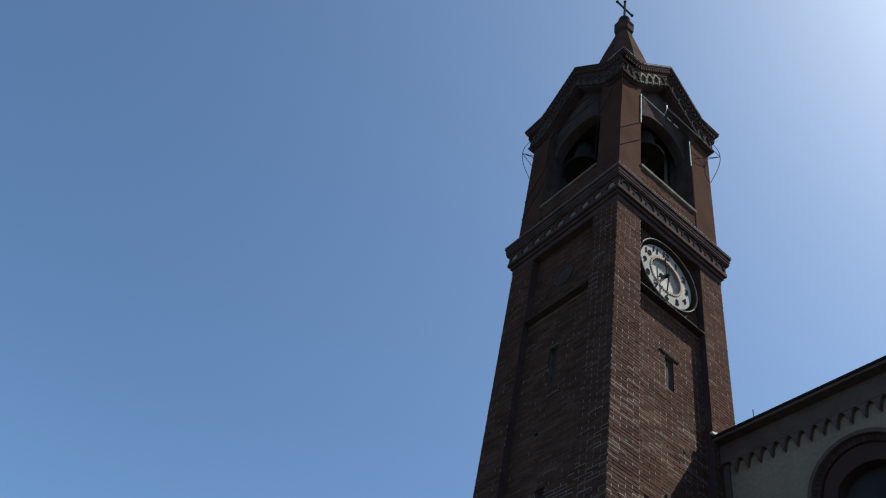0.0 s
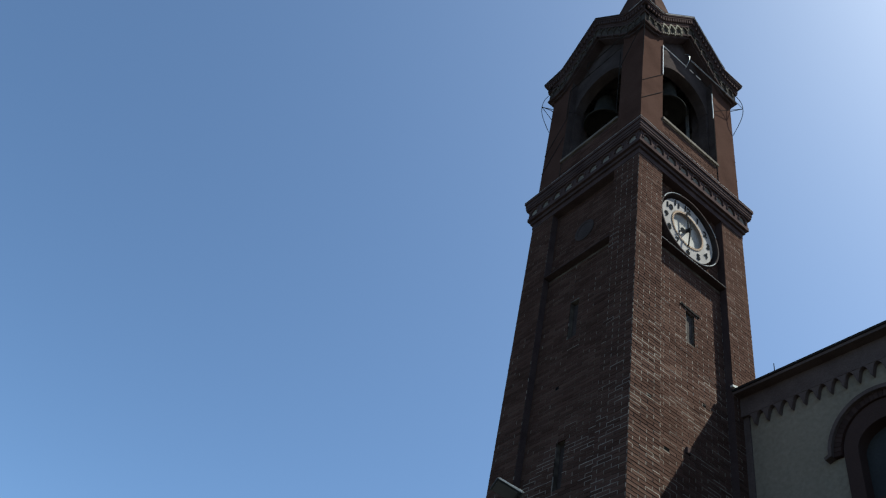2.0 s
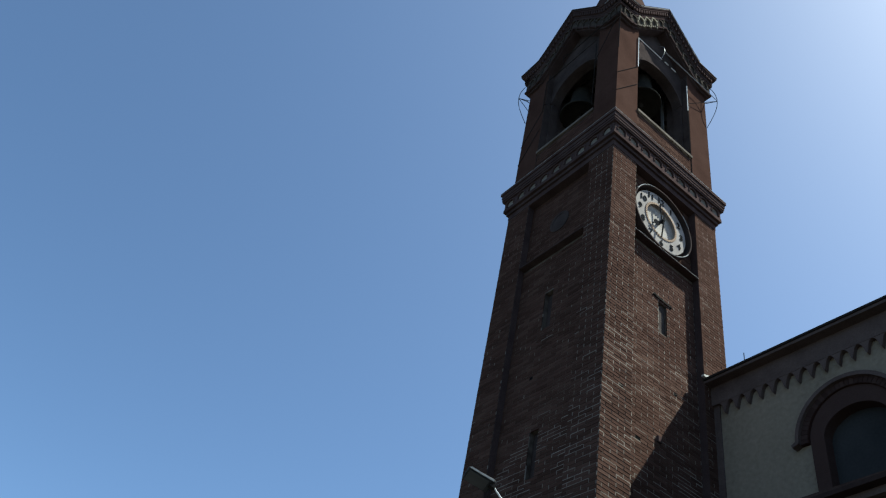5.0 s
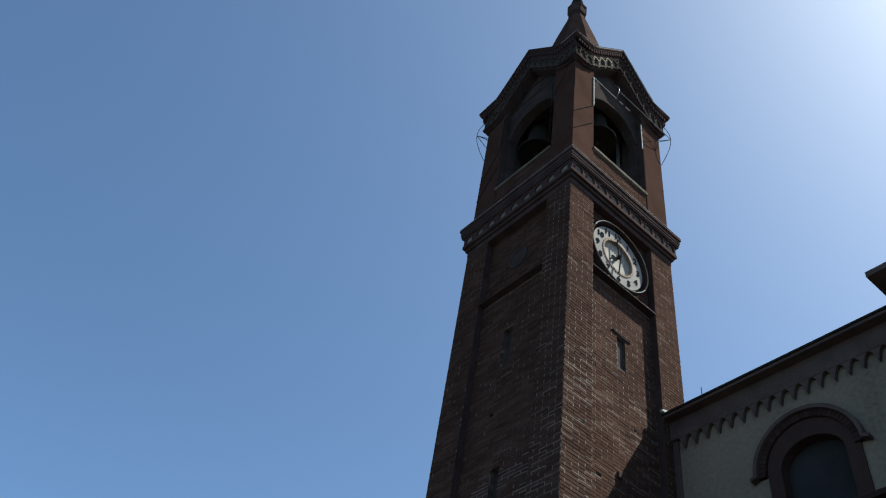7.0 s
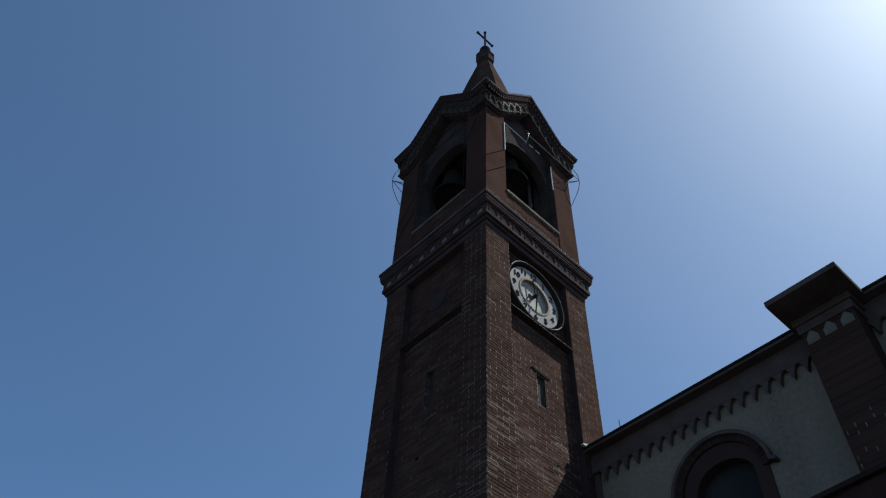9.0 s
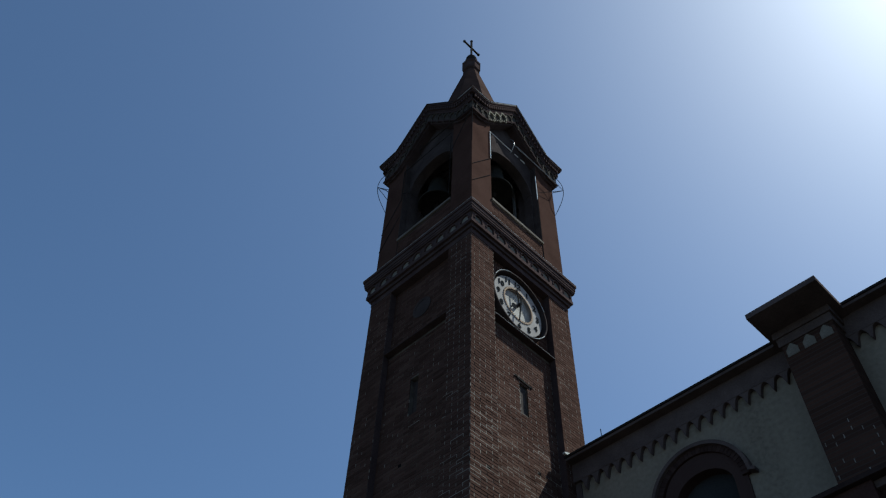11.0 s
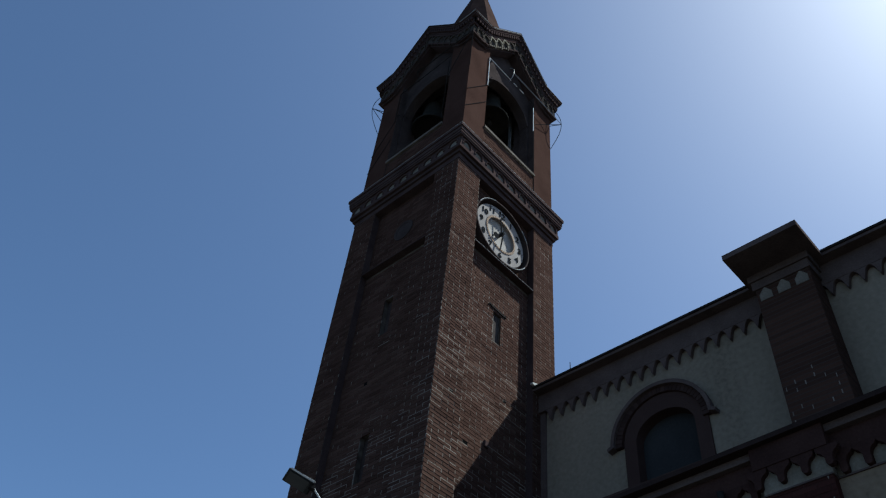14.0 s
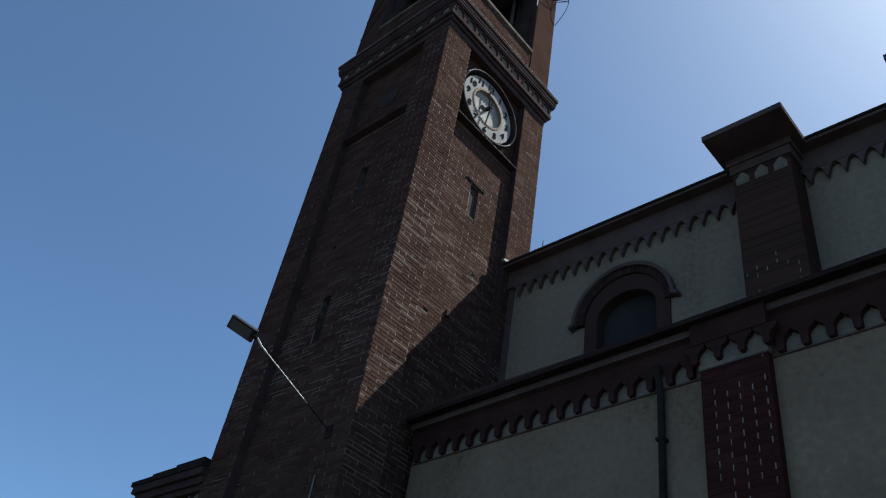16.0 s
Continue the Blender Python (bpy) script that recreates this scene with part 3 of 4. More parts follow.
bm = bmesh.new()
ring_wall(bm, CR + 0.12, CR + 0.17, -0.15, 0.12)
part("surround", bm, M_SHADE_BRICK, clock, "dark brick ring round the dial")
# Bright arcs paint the sunlit stretches of the surround's edge.
for a0, a1 in ((108, 156), (282, 328), (24, 46)):
    bm = bmesh.new()
    tube(bm, [(x, -0.155, z) for x, z in arc(0, 0, CR + 0.15, a0, a1, 20)], 0.013)
    part("rim", bm, M_FLASH, clock, "sunlit edge of the surround, as a bright arc")
for h in range(1, 13):
    cu = bpy.data.curves.new("numeral", "FONT")
    cu.body, cu.size, cu.extrude = str(h), 0.34, 0.008
    cu.offset = 0.008
    cu.align_x, cu.align_y = "CENTER", "CENTER"
    cu.resolution_u = 3
    a = radians(90 - 30 * h)
    tmp = new("numeral", cu)
    deps = bpy.context.evaluated_depsgraph_get()
    data = bpy.data.meshes.new_from_object(tmp.evaluated_get(deps))
    bpy.data.objects.remove(tmp)
    data.materials.clear()
    data.materials.append(M_BLACK)
    ob = part("numeral", data, None, dial)
    ob.matrix_local = Matrix.Translation((1.0 * math.cos(a), -0.034, 1.0 * math.sin(a))) @ Matrix.Rotation(radians(90), 4, "X")


def hand(name, length, tail, width, degrees, y, blob):
    bm = bmesh.new()
    slab(bm, [(-width / 2, -tail), (width / 2, -tail), (width * 0.35, length), (-width * 0.35, length)], y - 0.012, y + 0.012)
    if blob:
        disc(bm, 0, length * 0.62, 0, width * 1.7, y - 0.011, y + 0.011, 16)
    part(name, bm, M_BLACK, clock, m=Matrix.Rotation(radians(degrees), 4, "Y"))


hand("minute_hand", 0.92, 0.36, 0.06, 188, -0.15, False)
hand("counterweight_rod", 0.84, 0.1, 0.045, -4, -0.06, False)
hand("hour_hand", 0.66, 0.12, 0.07, 226, -0.09, True)
bm = bmesh.new()
disc(bm, 0, 0, 0, 0.055, -0.17, 0.09, 20)
part("hub", bm, M_BLACK, clock)

# ---- bells ----
BELL = [(0.10, 0.05), (0.30, 0.02), (0.38, -0.12), (0.42, -0.45), (0.50, -0.78), (0.64, -1.0), (0.74, -1.08), (0.72, -1.12), (0.60, -1.02), (0.30, -0.9)]


def bell(x, y, z, turn):
    b = thing("bell", "dark bronze church bell hanging in the open belfry", "bell", group="bells of the belfry")
    b.matrix_local = Matrix.Translation((x, y, z)) @ Matrix.Rotation(radians(turn), 4, "Z")
    bm = bmesh.new()
    lathe(bm, [(1.15 * r, 1.6 * h) for r, h in BELL], 32)
    part("bell_body", bm, M_BRONZE, b, smooth=True)
    bm = bmesh.new()
    box(bm, -1.42, 1.42, -0.10, 0.10, 0.12, 0.36)
    box(bm, -0.35, 0.35, -0.13, 0.13, 0.0, 0.5)
    part("headstock", bm, M_IRON, b, "dark iron headstock")
    bm = bmesh.new()
    tube(bm, [(1.0, 0.62 * math.cos(radians(a)), 0.24 + 0.62 * math.sin(radians(a))) for a in range(0, 361, 15)], 0.03)
    for a in (0, 60, 120):
        d = Vector((0, math.cos(radians(a)), math.sin(radians(a)))) * 0.62
        tube(bm, [Vector((1.0, 0, 0.24)) + d, Vector((1.0, 0, 0.24)) - d], 0.02)
    part("wheel", bm, M_IRON, b, "iron ringing wheel")
    bm = bmesh.new()
    tube(bm, [(0, 0, 0), (0, 0, -1.7)], 0.035)
    lathe(bm, [(0.03, -1.7), (0.1, -1.76), (0.14, -1.86), (0.05, -2.0)], 12)
    part("clapper", bm, M_IRON, b)
    for s in (-1, 1):
        bm = bmesh.new()
        box(bm, s * 1.36 - 0.05, s * 1.36 + 0.05, -0.05, 0.05, 25.36 - z, 0.12)
        part("post", bm, M_STEEL, b, "grey steel post")


bell(C + 0.05, 1.25, 31.6, 0)
bell(1.35, C + 0.75, 31.4, 90)

# ---- guard frames of the belfry openings ----
for k in range(4):
    guard = thing("bell_guard", "thin galvanised steel guard frame before the belfry opening", "guard frame", group="guard frames of the belfry")
    guard.matrix_local = FACE[k]
    # One steel frame: pale where the sun strikes, iron-dark on the shaded faces.
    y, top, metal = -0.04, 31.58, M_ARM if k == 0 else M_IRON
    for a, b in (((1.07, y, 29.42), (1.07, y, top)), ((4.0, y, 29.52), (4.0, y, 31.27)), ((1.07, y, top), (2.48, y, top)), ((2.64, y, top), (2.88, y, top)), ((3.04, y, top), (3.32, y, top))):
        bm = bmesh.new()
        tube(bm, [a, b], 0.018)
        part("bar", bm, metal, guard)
    # Dark stretches stand for shade that breaks up the sunlit top bar.
    for a, b in ((2.48, 2.64), (2.88, 3.04), (3.32, 4.0)):
        bm = bmesh.new()
        tube(bm, [(a, y, top), (b, y, top)], 0.012)
        part("coupling", bm, M_IRON, guard, "dark stretch of the bar, painted as shade")
    # The lower right bar is dark to keep it from shining.
    bm = bmesh.new()
    tube(bm, [(4.0, y, 26.9), (4.0, y, 29.518)], 0.012)
    part("bar", bm, M_IRON, guard)
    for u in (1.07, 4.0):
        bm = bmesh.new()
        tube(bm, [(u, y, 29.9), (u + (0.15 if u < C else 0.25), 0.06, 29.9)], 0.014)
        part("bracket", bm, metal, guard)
    # Hoop and rails take the same lit and shaded metals.
    hoop = [(2.32, -0.08 - 0.24 * math.sin(math.pi * i / 14) ** 0.8, 32.35 - 1.1 * i / 14) for i in range(15)]
    bm = bmesh.new()
    tube(bm, hoop, 0.014)
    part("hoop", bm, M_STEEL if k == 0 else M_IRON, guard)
    s = 0.5
    bow = [(W + 0.02 + s * math.sin(math.pi * (i / 18) ** 0.72) * 0.7, -0.02 - s * math.sin(math.pi * (i / 18) ** 0.72) * 0.7, 32.7 - 3.1 * i / 18) for i in range(19)]
    tip = max(bow, key=lambda p: p[0])
    bm = bmesh.new()
    tube(bm, bow, 0.014)
    part("corner_hoop", bm, M_BLACK, guard)
    for dz in (0.0, -0.1):
        bm = bmesh.new()
        tube(bm, [(2.32, -0.32, 31.72 + dz), (5.1, -0.32, 31.7 + dz * 0.3), tip], 0.011)
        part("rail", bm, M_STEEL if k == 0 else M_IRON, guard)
    for target in ((4.0, -0.04, 30.0), (W, 0.0, 31.3)):
        bm = bmesh.new()
        tube(bm, [tip, target], 0.014)
        part("stay", bm, M_BLACK, guard)
    # Thin black tubes near the pier, drawn in place of diagonal cable shadows.
    for a, b in (((1.07, y, 29.42), (0.0, -0.03, 27.86)), ((1.07, y, 28.2), (0.0, -0.03, 26.7))):
        bm = bmesh.new()
        tube(bm, [a, b], 0.012)
        part("stay", bm, M_BLACK, guard)

# ---- nave ----
NX = 4.5                      # face of the upper nave wall
nave = thing("church_nave", "church nave with grey plastered wall and brick cornice", "church", (NX, -6, GROUND))
nave_inv = Matrix.Translation((-NX, 6, -GROUND))


def on_nave(name, bm, material=None, label="", m=None, parent=None):
    return part(name, bm, material, parent or nave, label, (nave_inv if parent is None else Matrix()) @ (m or Matrix()))


# local u runs along -y on walls that face -x
ALONG = Matrix(((0, 1, 0, 0), (-1, 0, 0, 0), (0, 0, 1, 0), (0, 0, 0, 1)))
NAVE = Matrix.Translation((NX, 0, 0)) @ Matrix.Rotation(-math.atan(0.012), 4, "Z") @ ALONG
WU, WZ, WR = 3.93, 13.28, 0.86
HU = WU - 0.07               # middle of the hood
bm = bmesh.new()
arch_wall(bm, 0.0, 7.0, GROUND, 15.95, WU - WR, WU + WR, 11.2, WZ, 0.0, 0.6)
box(bm, 7.0, 30.0, 0.0, 0.6, GROUND, 15.95)
on_nave("wall", bm, M_PLASTER, m=NAVE)
# Dark strip laid on the wall for the tower's shadow.
bm = bmesh.new()
box(bm, 0.0, 0.2, -0.05, 0.0, 8.0, 15.5)
on_nave("corner_strip", bm, M_SOOT, m=NAVE)
for name, z0, z1, proj, material, label in (
    ("cornice_course", 15.47, 16.08, 0.14, M_SOOT, ""),
    ("eaves_board", 16.084, 16.17, 0.42, M_SOOT, ""),
    ("gutter", 16.174, 16.24, 0.46, M_IRON, "dark metal gutter"),
):
    bm = bmesh.new()
    box(bm, 0.0, 30.0, -proj, 0.6, z0, z1)
    on_nave(name, bm, material, label, NAVE)
bm = bmesh.new()
tooth_w = 0.379
half = [(0.188, 0), (0.160, -0.012), (0.125, -0.04), (0.094, -0.09), (0.068, -0.16), (0.045, -0.25), (0.022, -0.33), (0, -0.37)]
slab(bm, [(-x, z) for x, z in half] + half[-2::-1], -0.13, 0.0)
tooth = mesh("frieze_corbel", bm, M_SOOT)
for i in range(40):
    u = 0.42 + tooth_w * i
    if not 7.1 < u < 8.75 and not 11.15 < u < 12.8:
        on_nave("frieze_corbel", tooth, m=NAVE @ Matrix.Translation((u, 0, 15.474)))
bm = bmesh.new()
slab(bm, [(0, 0), (9, 0), (9, 0.12), (4.5, 2.6), (0, 0.12)], 0, 30)
on_nave("roof", bm, M_TILE, "clay tile roof", Matrix.Translation((NX - 0.3, 0, 16.28)) @ Matrix(((1, 0, 0, 0), (0, -1, 0, 0), (0, 0, 1, 0), (0, 0, 0, 1))) @ Matrix(((-1, 0, 0, 9), (0, 1, 0, 0), (0, 0, 1, 0), (0, 0, 0, 1))))
bm = bmesh.new()
box(bm, 7, 7.6, -0.0, 30, GROUND, 16.2)
on_nave("far_wall", bm, M_PLASTER, "", Matrix.Translation((NX, -30, 0)))
for y0, y1, x0 in ((-30.5, -30.0, 0.0), (-0.6, -0.1, 0.75)):
    bm = bmesh.new()
    box(bm, x0 + 0.4, 7.6, y0, y1, GROUND, 16.2)
    on_nave("end_wall", bm, M_PLASTER, "", Matrix.Translation((NX, 0, 0)))
# white flashing where the roof meets the tower
bm = bmesh.new()
slab(bm, [(3.97, 16.275), (5.15, 16.275), (5.15, 16.72), (3.97, 16.33)], -0.10, -0.01)
on_nave("flashing", bm, M_WHITE, "pale mortar flashing against the tower")
bm = bmesh.new()
tube(bm, [(NX - 0.3, -1.3, 16.2), (NX - 0.3, -1.3, 16.65)], 0.012)
on_nave("rod", bm, M_IRON)

# round-headed window with brick hood
win = on_nave("arched_window", bmesh.new(), M_DARK, "round-headed window with brick hood", NAVE)
bm = bmesh.new()
strip(bm, arc(WU, WZ, 1.2, 180, 0, 28), arc(WU, WZ, WR - 0.02, 180, 0, 28, 0.78), -0.05, 0.3)
box(bm, WU - 1.2, WU - WR + 0.02, -0.05, 0.3, 11.2, WZ)
box(bm, WU + WR - 0.02, WU + 1.2, -0.05, 0.3, 11.2, WZ)
part("brick_surround", bm, M_VOUSSOIR, win)
bm = bmesh.new()
strip(bm, arc(HU, WZ, 1.36, 180, 0, 28), arc(HU, WZ, 1.16, 180, 0, 28), -0.10, 0.0)
part("arch_ring", bm, M_TRIM_AISLE, win)
bm = bmesh.new()
slab(bm, [(-0.05, 1.165), (0.05, 1.165), (0.059, 1.355), (-0.059, 1.355)], -0.115, -0.02)
voussoir = mesh("voussoir", bm, M_VOUSSOIR)
for i in range(32):
    part("voussoir", voussoir, None, win, m=Matrix.Translation((HU, 0, WZ)) @ Matrix.Rotation(radians(-87.2 + 174.4 * i / 31), 4, "Y"))
bm = bmesh.new()
strip(bm, [(HU - 1.56, WZ + 0.02)] + arc(HU, WZ, 1.45, 177, 3, 28) + [(HU + 1.56, WZ + 0.02)], [(HU - 1.54, WZ - 0.06)] + arc(HU, WZ - 0.02, 1.36, 179, 1, 28) + [(HU + 1.54, WZ - 0.06)], -0.21, 0.0)
part("hood", bm, M_SOOT, win)
bm = bmesh.new()
box(bm, WU - WR, WU + WR, 0.28, 0.3, 11.2, WZ)
slab(bm, arc(WU, WZ, WR, 0, 180, 20), 0.28, 0.3)
part("pane", bm, M_GLASS, win, "dark glass, its grey lifted for haze")


# buttresses with slab caps
def nave_buttress(u0, u1, cap0, cap1):
    b = on_nave("buttress", bmesh.new(), M_TRIM_AISLE, "brick buttress with overhanging slab cap", NAVE)
    bm = bmesh.new()
    box(bm, u0, u1, -0.75, 0.0, 8.0, 15.6)
    part("shaft", bm, M_WALL_X, b)
    for z0, z1, p in ((15.6, 15.85, 0.05), (15.854, 16.05, 0.10)):
        bm = bmesh.new()
        box(bm, u0 - p, u1 + p, -0.75 - p, 0.0, z0, z1)
        part("corbel_course", bm, M_SOOT, b)
    bm = bmesh.new()
    box(bm, cap0, cap1, -1.73, 0.2, 16.06, 16.22)
    part("cap", bm, M_SOOT, b, "dark slab cap")
    for i in range(3):
        w = (u1 - u0) / 3
        bm = bmesh.new()
        slab(bm, [(0.07, 0), (w - 0.07, 0), (w - 0.07, 0.2), (w - 0.13, 0.28), (w / 2, 0.40), (0.13, 0.28), (0.07, 0.2)], -0.765, -0.74)
        part("frieze_panel", bm, M_STUCCO_PALE, b, m=Matrix.Translation((u0 + w * i, 0, 15.22)))
    _, pale, _ = field([(u0, u1, 9.5, 12.9)], -0.75, random.Random(3), lambda u, z: True, 0.435, 0.107, 0.006, 0.3, lambda u, z: (0.45, 0.0))
    tagged(part("pointing", joined("pointing", *pale, M_POINT), None, b, "pale mortar joints"), kind="stuff")
    return b


nave_buttress(7.25, 8.6, 7.0, 8.9)
nave_buttress(11.3, 12.65, 11.07, 12.95)
nave_buttress(15.2, 16.55, 14.95, 16.85)

# ---- aisle: lower wall, nearer the square ----
AX, SKEW = 1.9, 0.062
AISLE = Matrix.Translation((AX, -0.02, 0)) @ Matrix.Rotation(-math.atan(SKEW), 4, "Z") @ ALONG
AZ = 8.72
FZ = 8.83                     # foot of the frieze
aisle = thing("church_aisle", "lower church aisle with pale plaster, brick frieze and lean-to roof", "church", (AX, -6, GROUND))
aisle_inv = Matrix.Translation((-AX, 6, -GROUND))


def on_aisle(name, bm, material=None, label="", m=None, parent=None):
    return part(name, bm, material, parent or aisle, label, (aisle_inv @ AISLE if parent is None else Matrix()) @ (m or Matrix()))


bm = bmesh.new()
box(bm, 0.0, 30.0, 0.0, 0.5, GROUND, FZ)
on_aisle("wall", bm, M_PLASTER_LOW)
bm = bmesh.new()
box(bm, 0.0, 30.0, 0.012, 0.5, FZ, FZ + 0.5)
on_aisle("frieze_ground", bm, M_FRIEZE, "pale plaster behind the frieze")
for name, z0, z1, proj, material, label in (
    ("frieze_string", FZ - 0.03, FZ, 0.03, M_SOOT, ""),
    ("cornice_course", FZ + 0.40, AZ + 0.86, 0.10, M_TRIM_AISLE, ""),
    ("cornice_course", AZ + 0.864, AZ + 1.0, 0.22, M_SOOT, ""),
    ("gutter", AZ + 1.004, AZ + 1.1, 0.42, M_RUSTY, "dark rusty metal gutter"),
):
    bm = bmesh.new()
    box(bm, 0.0, 30.0, -proj, 0.5, z0, z1)
    on_aisle(name, bm, material, label)
def hanging_corbel(foot):
    """A brick corbel of the aisle frieze that widens in steps to the arch tops; its leg ends at the height foot."""
    bm = bmesh.new()
    half = [(0.2, 0.42), (0.199, 0.36), (0.165, 0.315), (0.115, 0.285), (0.082, 0.24), (0.062, 0.19), (0.062, foot + 0.04), (0.03, foot)]
    slab(bm, [(-x, z) for x, z in half] + half[::-1], -0.10, 0.012)
    return mesh("frieze_corbel", bm, M_TRIM_AISLE)


hang, hang_short = hanging_corbel(0.0), hanging_corbel(0.06)
for i in range(34):
    on_aisle("frieze_corbel", hang, m=Matrix.Translation((0.2 + 0.402 * i, -0.01, FZ)))
bm = bmesh.new()
slab(bm, [(-0.4, 9.83), (4.0, 11.7), (4.0, 11.85), (-0.4, 9.98)], -30, -0.02)
part("roof", bm, M_TILE, aisle, "clay tile lean-to roof", aisle_inv @ Matrix.Translation((AX - 0.0, 0, 0)) @ Matrix.Rotation(-math.atan(SKEW) * 0.5, 4, "Z"))

bm = bmesh.new()
slab(bm, [(0.1, GROUND), (4.4, GROUND), (4.4, 11.6), (0.1, 9.75)], -29.9, -29.4)
part("end_wall", bm, M_PLASTER_LOW, aisle, "", aisle_inv @ Matrix.Translation((0.05, 0, 0)))

# brick pilaster of the aisle, with its own piece of frieze
AB0, AB1 = 7.28, 8.45
rng = random.Random(5)
ab = on_aisle("pilaster", bmesh.new(), M_TRIM_AISLE, "brick pilaster with pale mortar joints")
bm = bmesh.new()
box(bm, AB0, AB1, -0.16, 0.0, GROUND, FZ)
part("backing", bm, M_RED_JOINT, ab)
for u in (AB0 - 0.012, AB1):
    bm = bmesh.new()
    box(bm, u, u + 0.012, -0.168, 0.0, GROUND, FZ - 0.002)
    part("side_face", bm, M_RED, ab)
_, pale, laid = field([(AB0, AB1, 4.0, FZ)], -0.16, rng, lambda u, z: True, 0.435, 0.107, 0.006, 0.22, lambda u, z: (0.9 if z < 8.4 else 0.15, 0.01 if z < 8.2 else 0.0))
for data, m in single_bricks(laid, 0.087, M_RED):
    part("brick", data, None, ab, m=m)
tagged(part("pointing", joined("pointing", *pale, M_POINT), None, ab, "pale mortar joints"), kind="stuff")
bm = bmesh.new()
box(bm, AB0 - 0.03, AB1 + 0.03, -0.19, 0.0, FZ, FZ + 0.03)
part("string", bm, M_SOOT, ab)
bm = bmesh.new()
box(bm, AB0 - 0.03, AB1 + 0.03, -0.18, 0.0, FZ + 0.034, FZ + 0.5)
part("frieze_ground", bm, M_FRIEZE, ab)
hw = (AB1 - AB0 + 0.12) / 3
for i in range(4):
    part("frieze_corbel", hang_short, None, ab, m=Matrix.Translation((AB0 - 0.06 + hw * i, -0.182, FZ + 0.05)))
bm = bmesh.new()
box(bm, AB0 - 0.1, AB1 + 0.1, -0.30, 0.0, FZ + 0.47, 9.72)
part("cornice_course", bm, M_TRIM_AISLE, ab)

pipe = thing("downpipe", "dark metal downpipe on the aisle wall", "downpipe")
pipe.matrix_local = AISLE
bm = bmesh.new()
tube(bm, [(6.45, -0.19, AZ + 0.5), (6.45, -0.17, AZ + 0.3), (6.45, -0.09, AZ), (6.45, -0.09, GROUND + 0.01)], 0.065, 10)
part("pipe", bm, M_IRON, pipe, smooth=True)
for z in (2.5, 5.2, 7.8):
    bm = bmesh.new()
    box(bm, 6.37, 6.53, -0.165, 0.0, z, z + 0.05)
    part("bracket", bm, M_IRON, pipe)

# ---- low annex beyond the tower ----
annex = thing("annex", "low brick annex with stepped cornice behind the tower", "annex", (1.0, 7.0, GROUND))
annex_inv = Matrix.Translation((-1.0, -7.0, -GROUND))
bm = bmesh.new()
box(bm, 0.15, 6.0, W, 8.3, GROUND, 8.95)
part("wall", bm, M_WALL_X, annex, "", annex_inv)
for z0, z1, p in ((8.45, 8.6, 0.08), (8.604, 8.8, 0.16), (8.804, 9.0, 0.26)):
    bm = bmesh.new()
    box(bm, 0.1 - p, 6.0, W + 0.002, 8.2 + p, z0 - 0.1, z1 - 0.1)
    part("cornice_course", bm, M_TRIM_DARK, annex, "", annex_inv)
for y0, y1, dz in ((W + 0.002, 6.45, 0.0), (6.45, 7.55, -0.05), (7.55, 8.55, -0.10)):
    bm = bmesh.new()
    box(bm, -0.2, 6.0, y0, y1, 8.904, 9.13 + dz)
    part("gutter_length", bm, M_IRON, annex, "dark gutter", annex_inv)

for i in range(5):
    bm = bmesh.new()
    slab(bm, [(0.0, 0), (0.2, 0), (0.2, 0.18), (0.1, 0.3), (0.0, 0.18)], -0.02, 0.02)
    part("frieze_panel", bm, M_STUCCO_PALE, annex, "pale frieze plaster", annex_inv @ Matrix.Translation((0.142, 5.62 + 0.34 * i, 8.05)) @ Matrix.Rotation(radians(-90), 4, "Z"))

# ---- lamp on a bracket ----
lamp = thing("wall_lamp", "flat grey street lamp on a thin pale bracket arm", "lamp", (0, 0.70, 8.88))
lamp_inv = Matrix.Translation((0, -0.70, -8.88))
bm = bmesh.new()
tube(bm, [(-0.80, 0.60, 9.12), (-2.62, 0.02, 9.31)], 0.010, 8)
part("arm", bm, M_ARM, lamp, "thin pale steel arm", lamp_inv)
# Rest of the same arm, coloured dark where the tower shadows it.
bm = bmesh.new()
tube(bm, [(0.02, 0.70, 8.88), (-0.84, 0.59, 9.125)], 0.014, 8)
part("socket_tube", bm, M_IRON, lamp, "inner stretch of the arm, dark for the tower shadow", lamp_inv)
bm = bmesh.new()
tube(bm, [(-2.48, 0.065, 9.295), (-2.64, 0.015, 9.315), (-2.82, 0.04, 9.46)], 0.018, 8)
part("sleeve", bm, M_ARM, lamp, "", lamp_inv)
bm = bmesh.new()
box(bm, -0.04, 0.02, -0.1, 0.1, -0.15, 0.15)
part("wall_plate", bm, M_IRON, lamp)
along, across = Vector((0.887, -0.371, -0.268)).normalized(), Vector((0.386, 0.92, 0.0)).normalized()
up = along.cross(across)
head_pose = Matrix.Translation((-2.83, 0.13, 9.46)) @ Matrix((along, across, up)).transposed().to_4x4()
# Casing and lens are coloured dark for the shaded underside.
bm = bmesh.new()
slab(bm, [(-0.57, 0.0), (0.0, 0.0), (0.03, 0.03), (0.0, 0.07), (-0.52, 0.055), (-0.57, 0.025)], -0.24, 0.26)
bmesh.ops.bevel(bm, geom=bm.edges[:], offset=0.01, segments=1, affect="EDGES")
part("lamp_head", bm, M_LAMP, lamp, "flat grey casing", lamp_inv @ head_pose)
bm = bmesh.new()
box(bm, -0.52, -0.08, -0.20, 0.22, -0.012, 0.0)
part("lens", bm, M_LENS, lamp, "frosted lamp lens", lamp_inv @ head_pose)
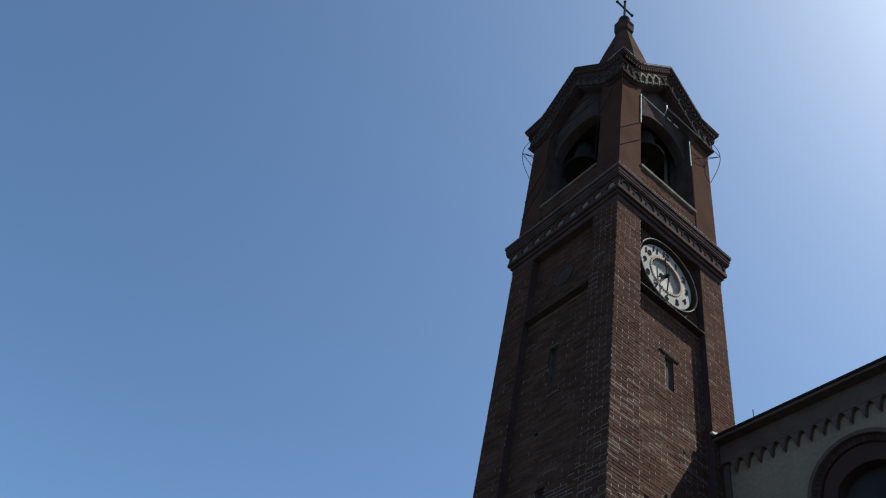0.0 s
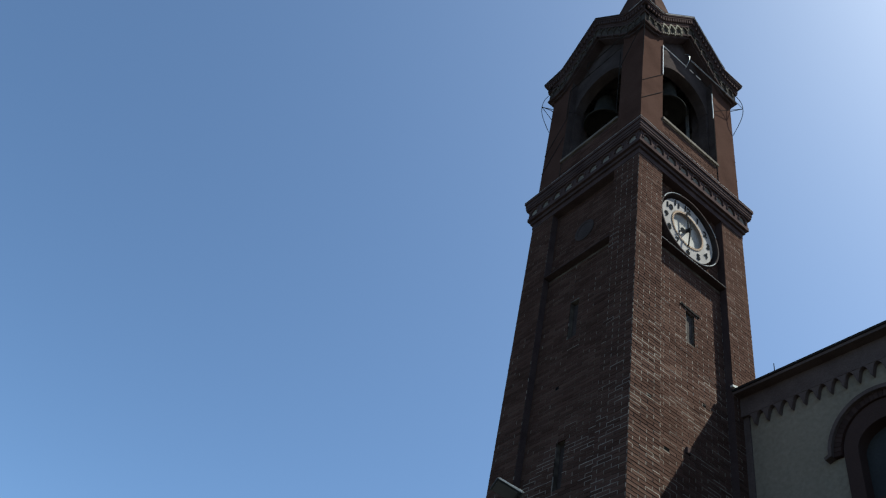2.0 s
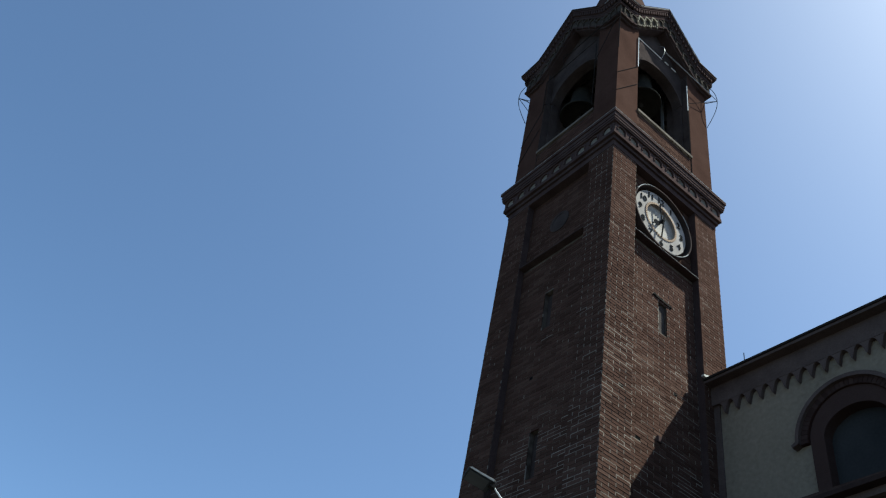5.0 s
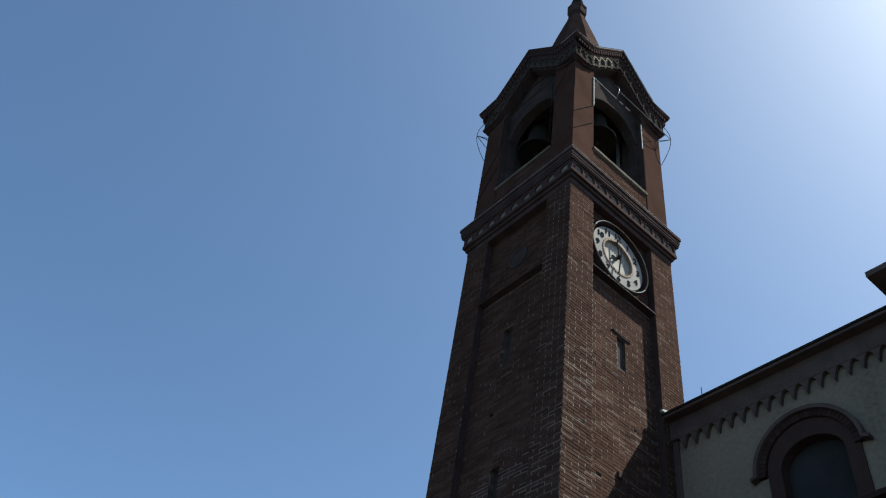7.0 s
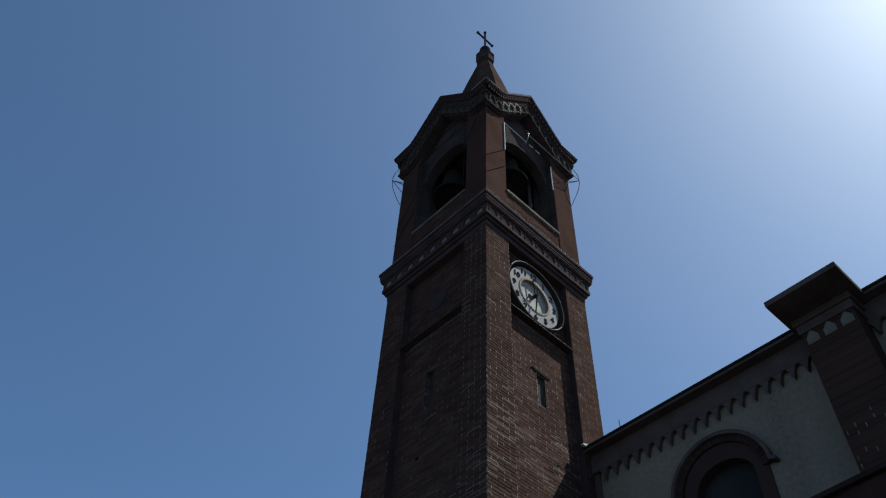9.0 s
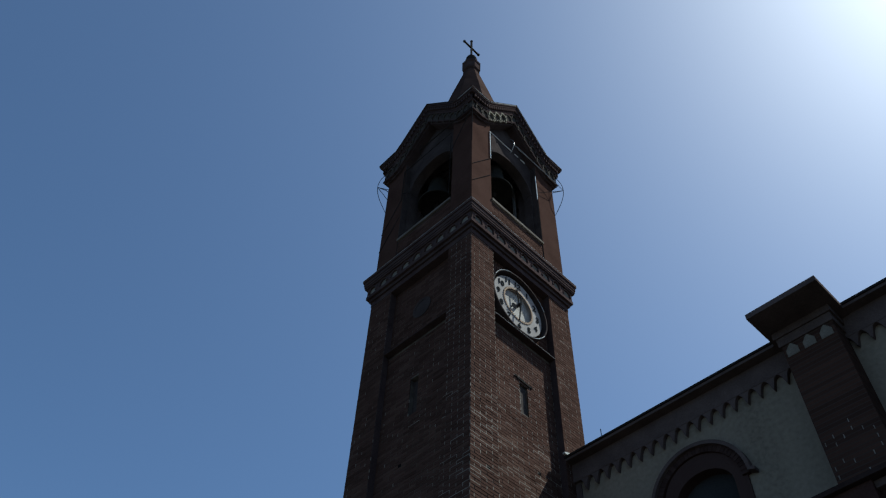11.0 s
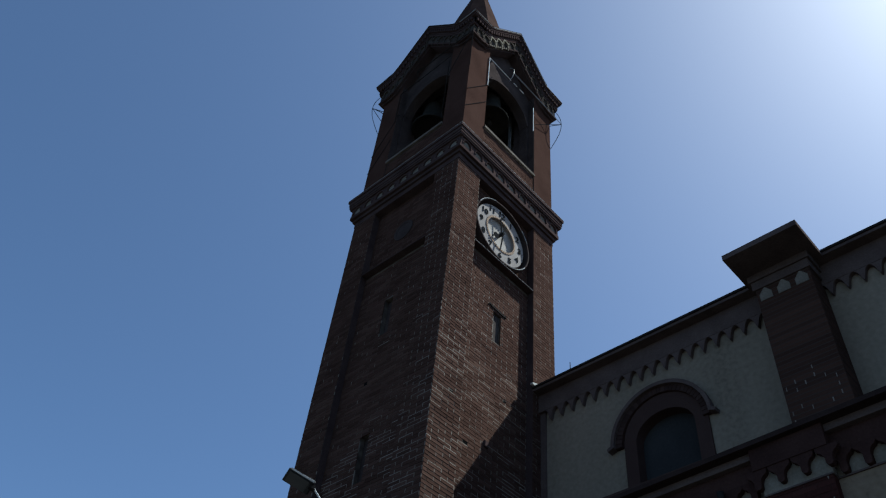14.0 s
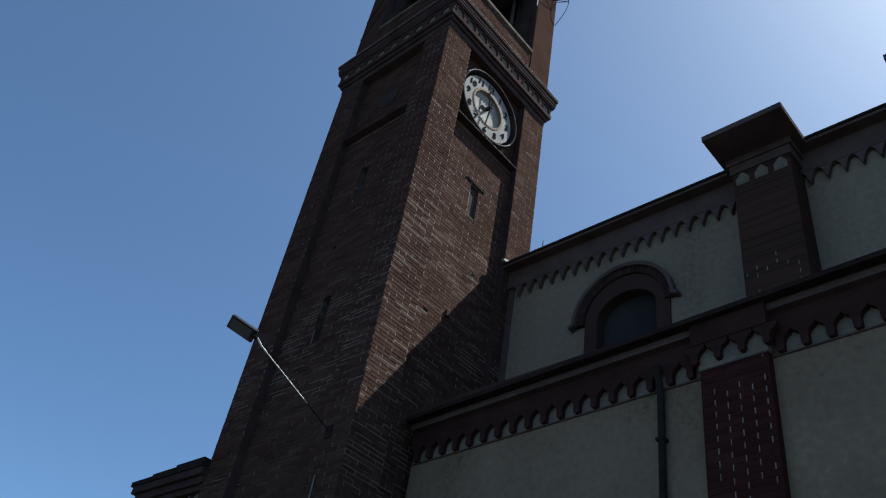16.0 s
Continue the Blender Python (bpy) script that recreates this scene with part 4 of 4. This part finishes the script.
# Paler strip added to paint the sunlit edge of the casing.
bm = bmesh.new()
box(bm, -0.53, -0.01, -0.248, -0.242, 0.010, 0.050)
part("edge_trim", bm, M_STEEL, lamp, "sunlit edge of the lamp head, as a pale strip", lamp_inv @ head_pose)
bm = bmesh.new()
box(bm, -0.05, 0.08, -0.16, -0.05, -0.055, 0.03)
part("joint", bm, M_IRON, lamp, "", lamp_inv @ head_pose)

conduit = thing("conduit", "short grey steel conduit on the tower wall", "pipe", (0, 0.745, 7.2))
bm = bmesh.new()
tube(bm, [(-0.04, 0, 0), (-0.04, 0, 0.68)], 0.018)
part("pipe", bm, M_STEEL, conduit)

# ---- brickwork of the tower, piece by piece ----
rng = random.Random(11)


def runs(u, z, k, along, up):
    """Smooth noise in long runs, 0 to 1."""
    return 0.5 + 0.5 * noise.noise(Vector((u * along, z * up, 7.3 * k + 0.5)))


def pointing_sunny(u, z):
    """Pale joints of the sunny side: uprights nearly everywhere, whole outlines in patches lower down."""
    patch = runs(u, z, 0, 0.8, 0.9)
    line = runs(u, z, 3, 0.5, 6.0)
    bed = 0.7 if patch > 0.66 and z < 14.6 else (0.45 if line > 0.58 else 0.12) if z < 16.5 else 0.04
    return 0.75 if z > 15 else 0.6, bed


def pointing_shaded(u, z):
    """Pale joints of the shaded side: columns of uprights on the pilaster by the corner, lines of bed joints low down."""
    if u > P1:
        return 0.85 if z > 11 else 0.4, (0.5 if runs(u, z, 5, 0.4, 5.0) > 0.45 else 0.2) if 10.4 < z < 14.2 else 0.05
    low = 10.2 < z < 15.0 - 0.9 * (P1 - u)
    patch = runs(u, z, 6, 0.9, 1.1)
    return (0.8 if low else 0.3) * patch, 0.55 if low and patch > 0.54 else 0.08 if low else 0.01


def near_sunny(u, z):
    return u < P0 and 9.0 <= z < 20.0


for k in range(4):
    lay = pointing_sunny if k == 0 else pointing_shaded if k == 1 else None
    verts, faces, pale_verts, pale_faces = [], [], [], []
    for rects, depth in (
        ([(0.0, P0, GROUND, 23.4), (P1, W, GROUND, 23.4)], 0.0),
        ([(P0, P1, GROUND, Z_LIP - 0.12)], 0.24),
        ([(P0, P1, Z_LIP + 0.05, Z_NICHE - 0.05)], 0.27),
        ([(P0, P1, 25.2, Z_SILL - 0.05)], 0.03),
    ):
        laid, pale, singles = field(rects, depth, rng, near_sunny if k == 0 and depth == 0.0 else None, pointing=lay if depth < 0.25 and depth != 0.03 else None, voids=[q[1:] for q in SLITS + HOLES if q[0] == k])
        for (v, f), to_v, to_f in ((laid, verts, faces), (pale, pale_verts, pale_faces)):
            n = len(to_v)
            to_v += v
            to_f += [tuple(i + n for i in q) for q in f]
        for data, m in single_bricks(singles, 0.092, M_PIECE):
            on_tower("brick", data, k=k, m=m)
    tagged(on_tower("brick_field", joined("brick_field", verts, faces, M_BRICK), k=k), kind="stuff")
    if pale_verts:
        tagged(on_tower("pointing", joined("pointing", pale_verts, pale_faces, M_POINT), k=k, label="pale lime pointing"), kind="stuff")

# from units of the plan to metres
for data in bpy.data.meshes:
    data.transform(Matrix.Scale(UNIT, 4))
for ob in scene.objects:
    if ob.type in {"MESH", "EMPTY"}:
        ob.location = ob.location * UNIT
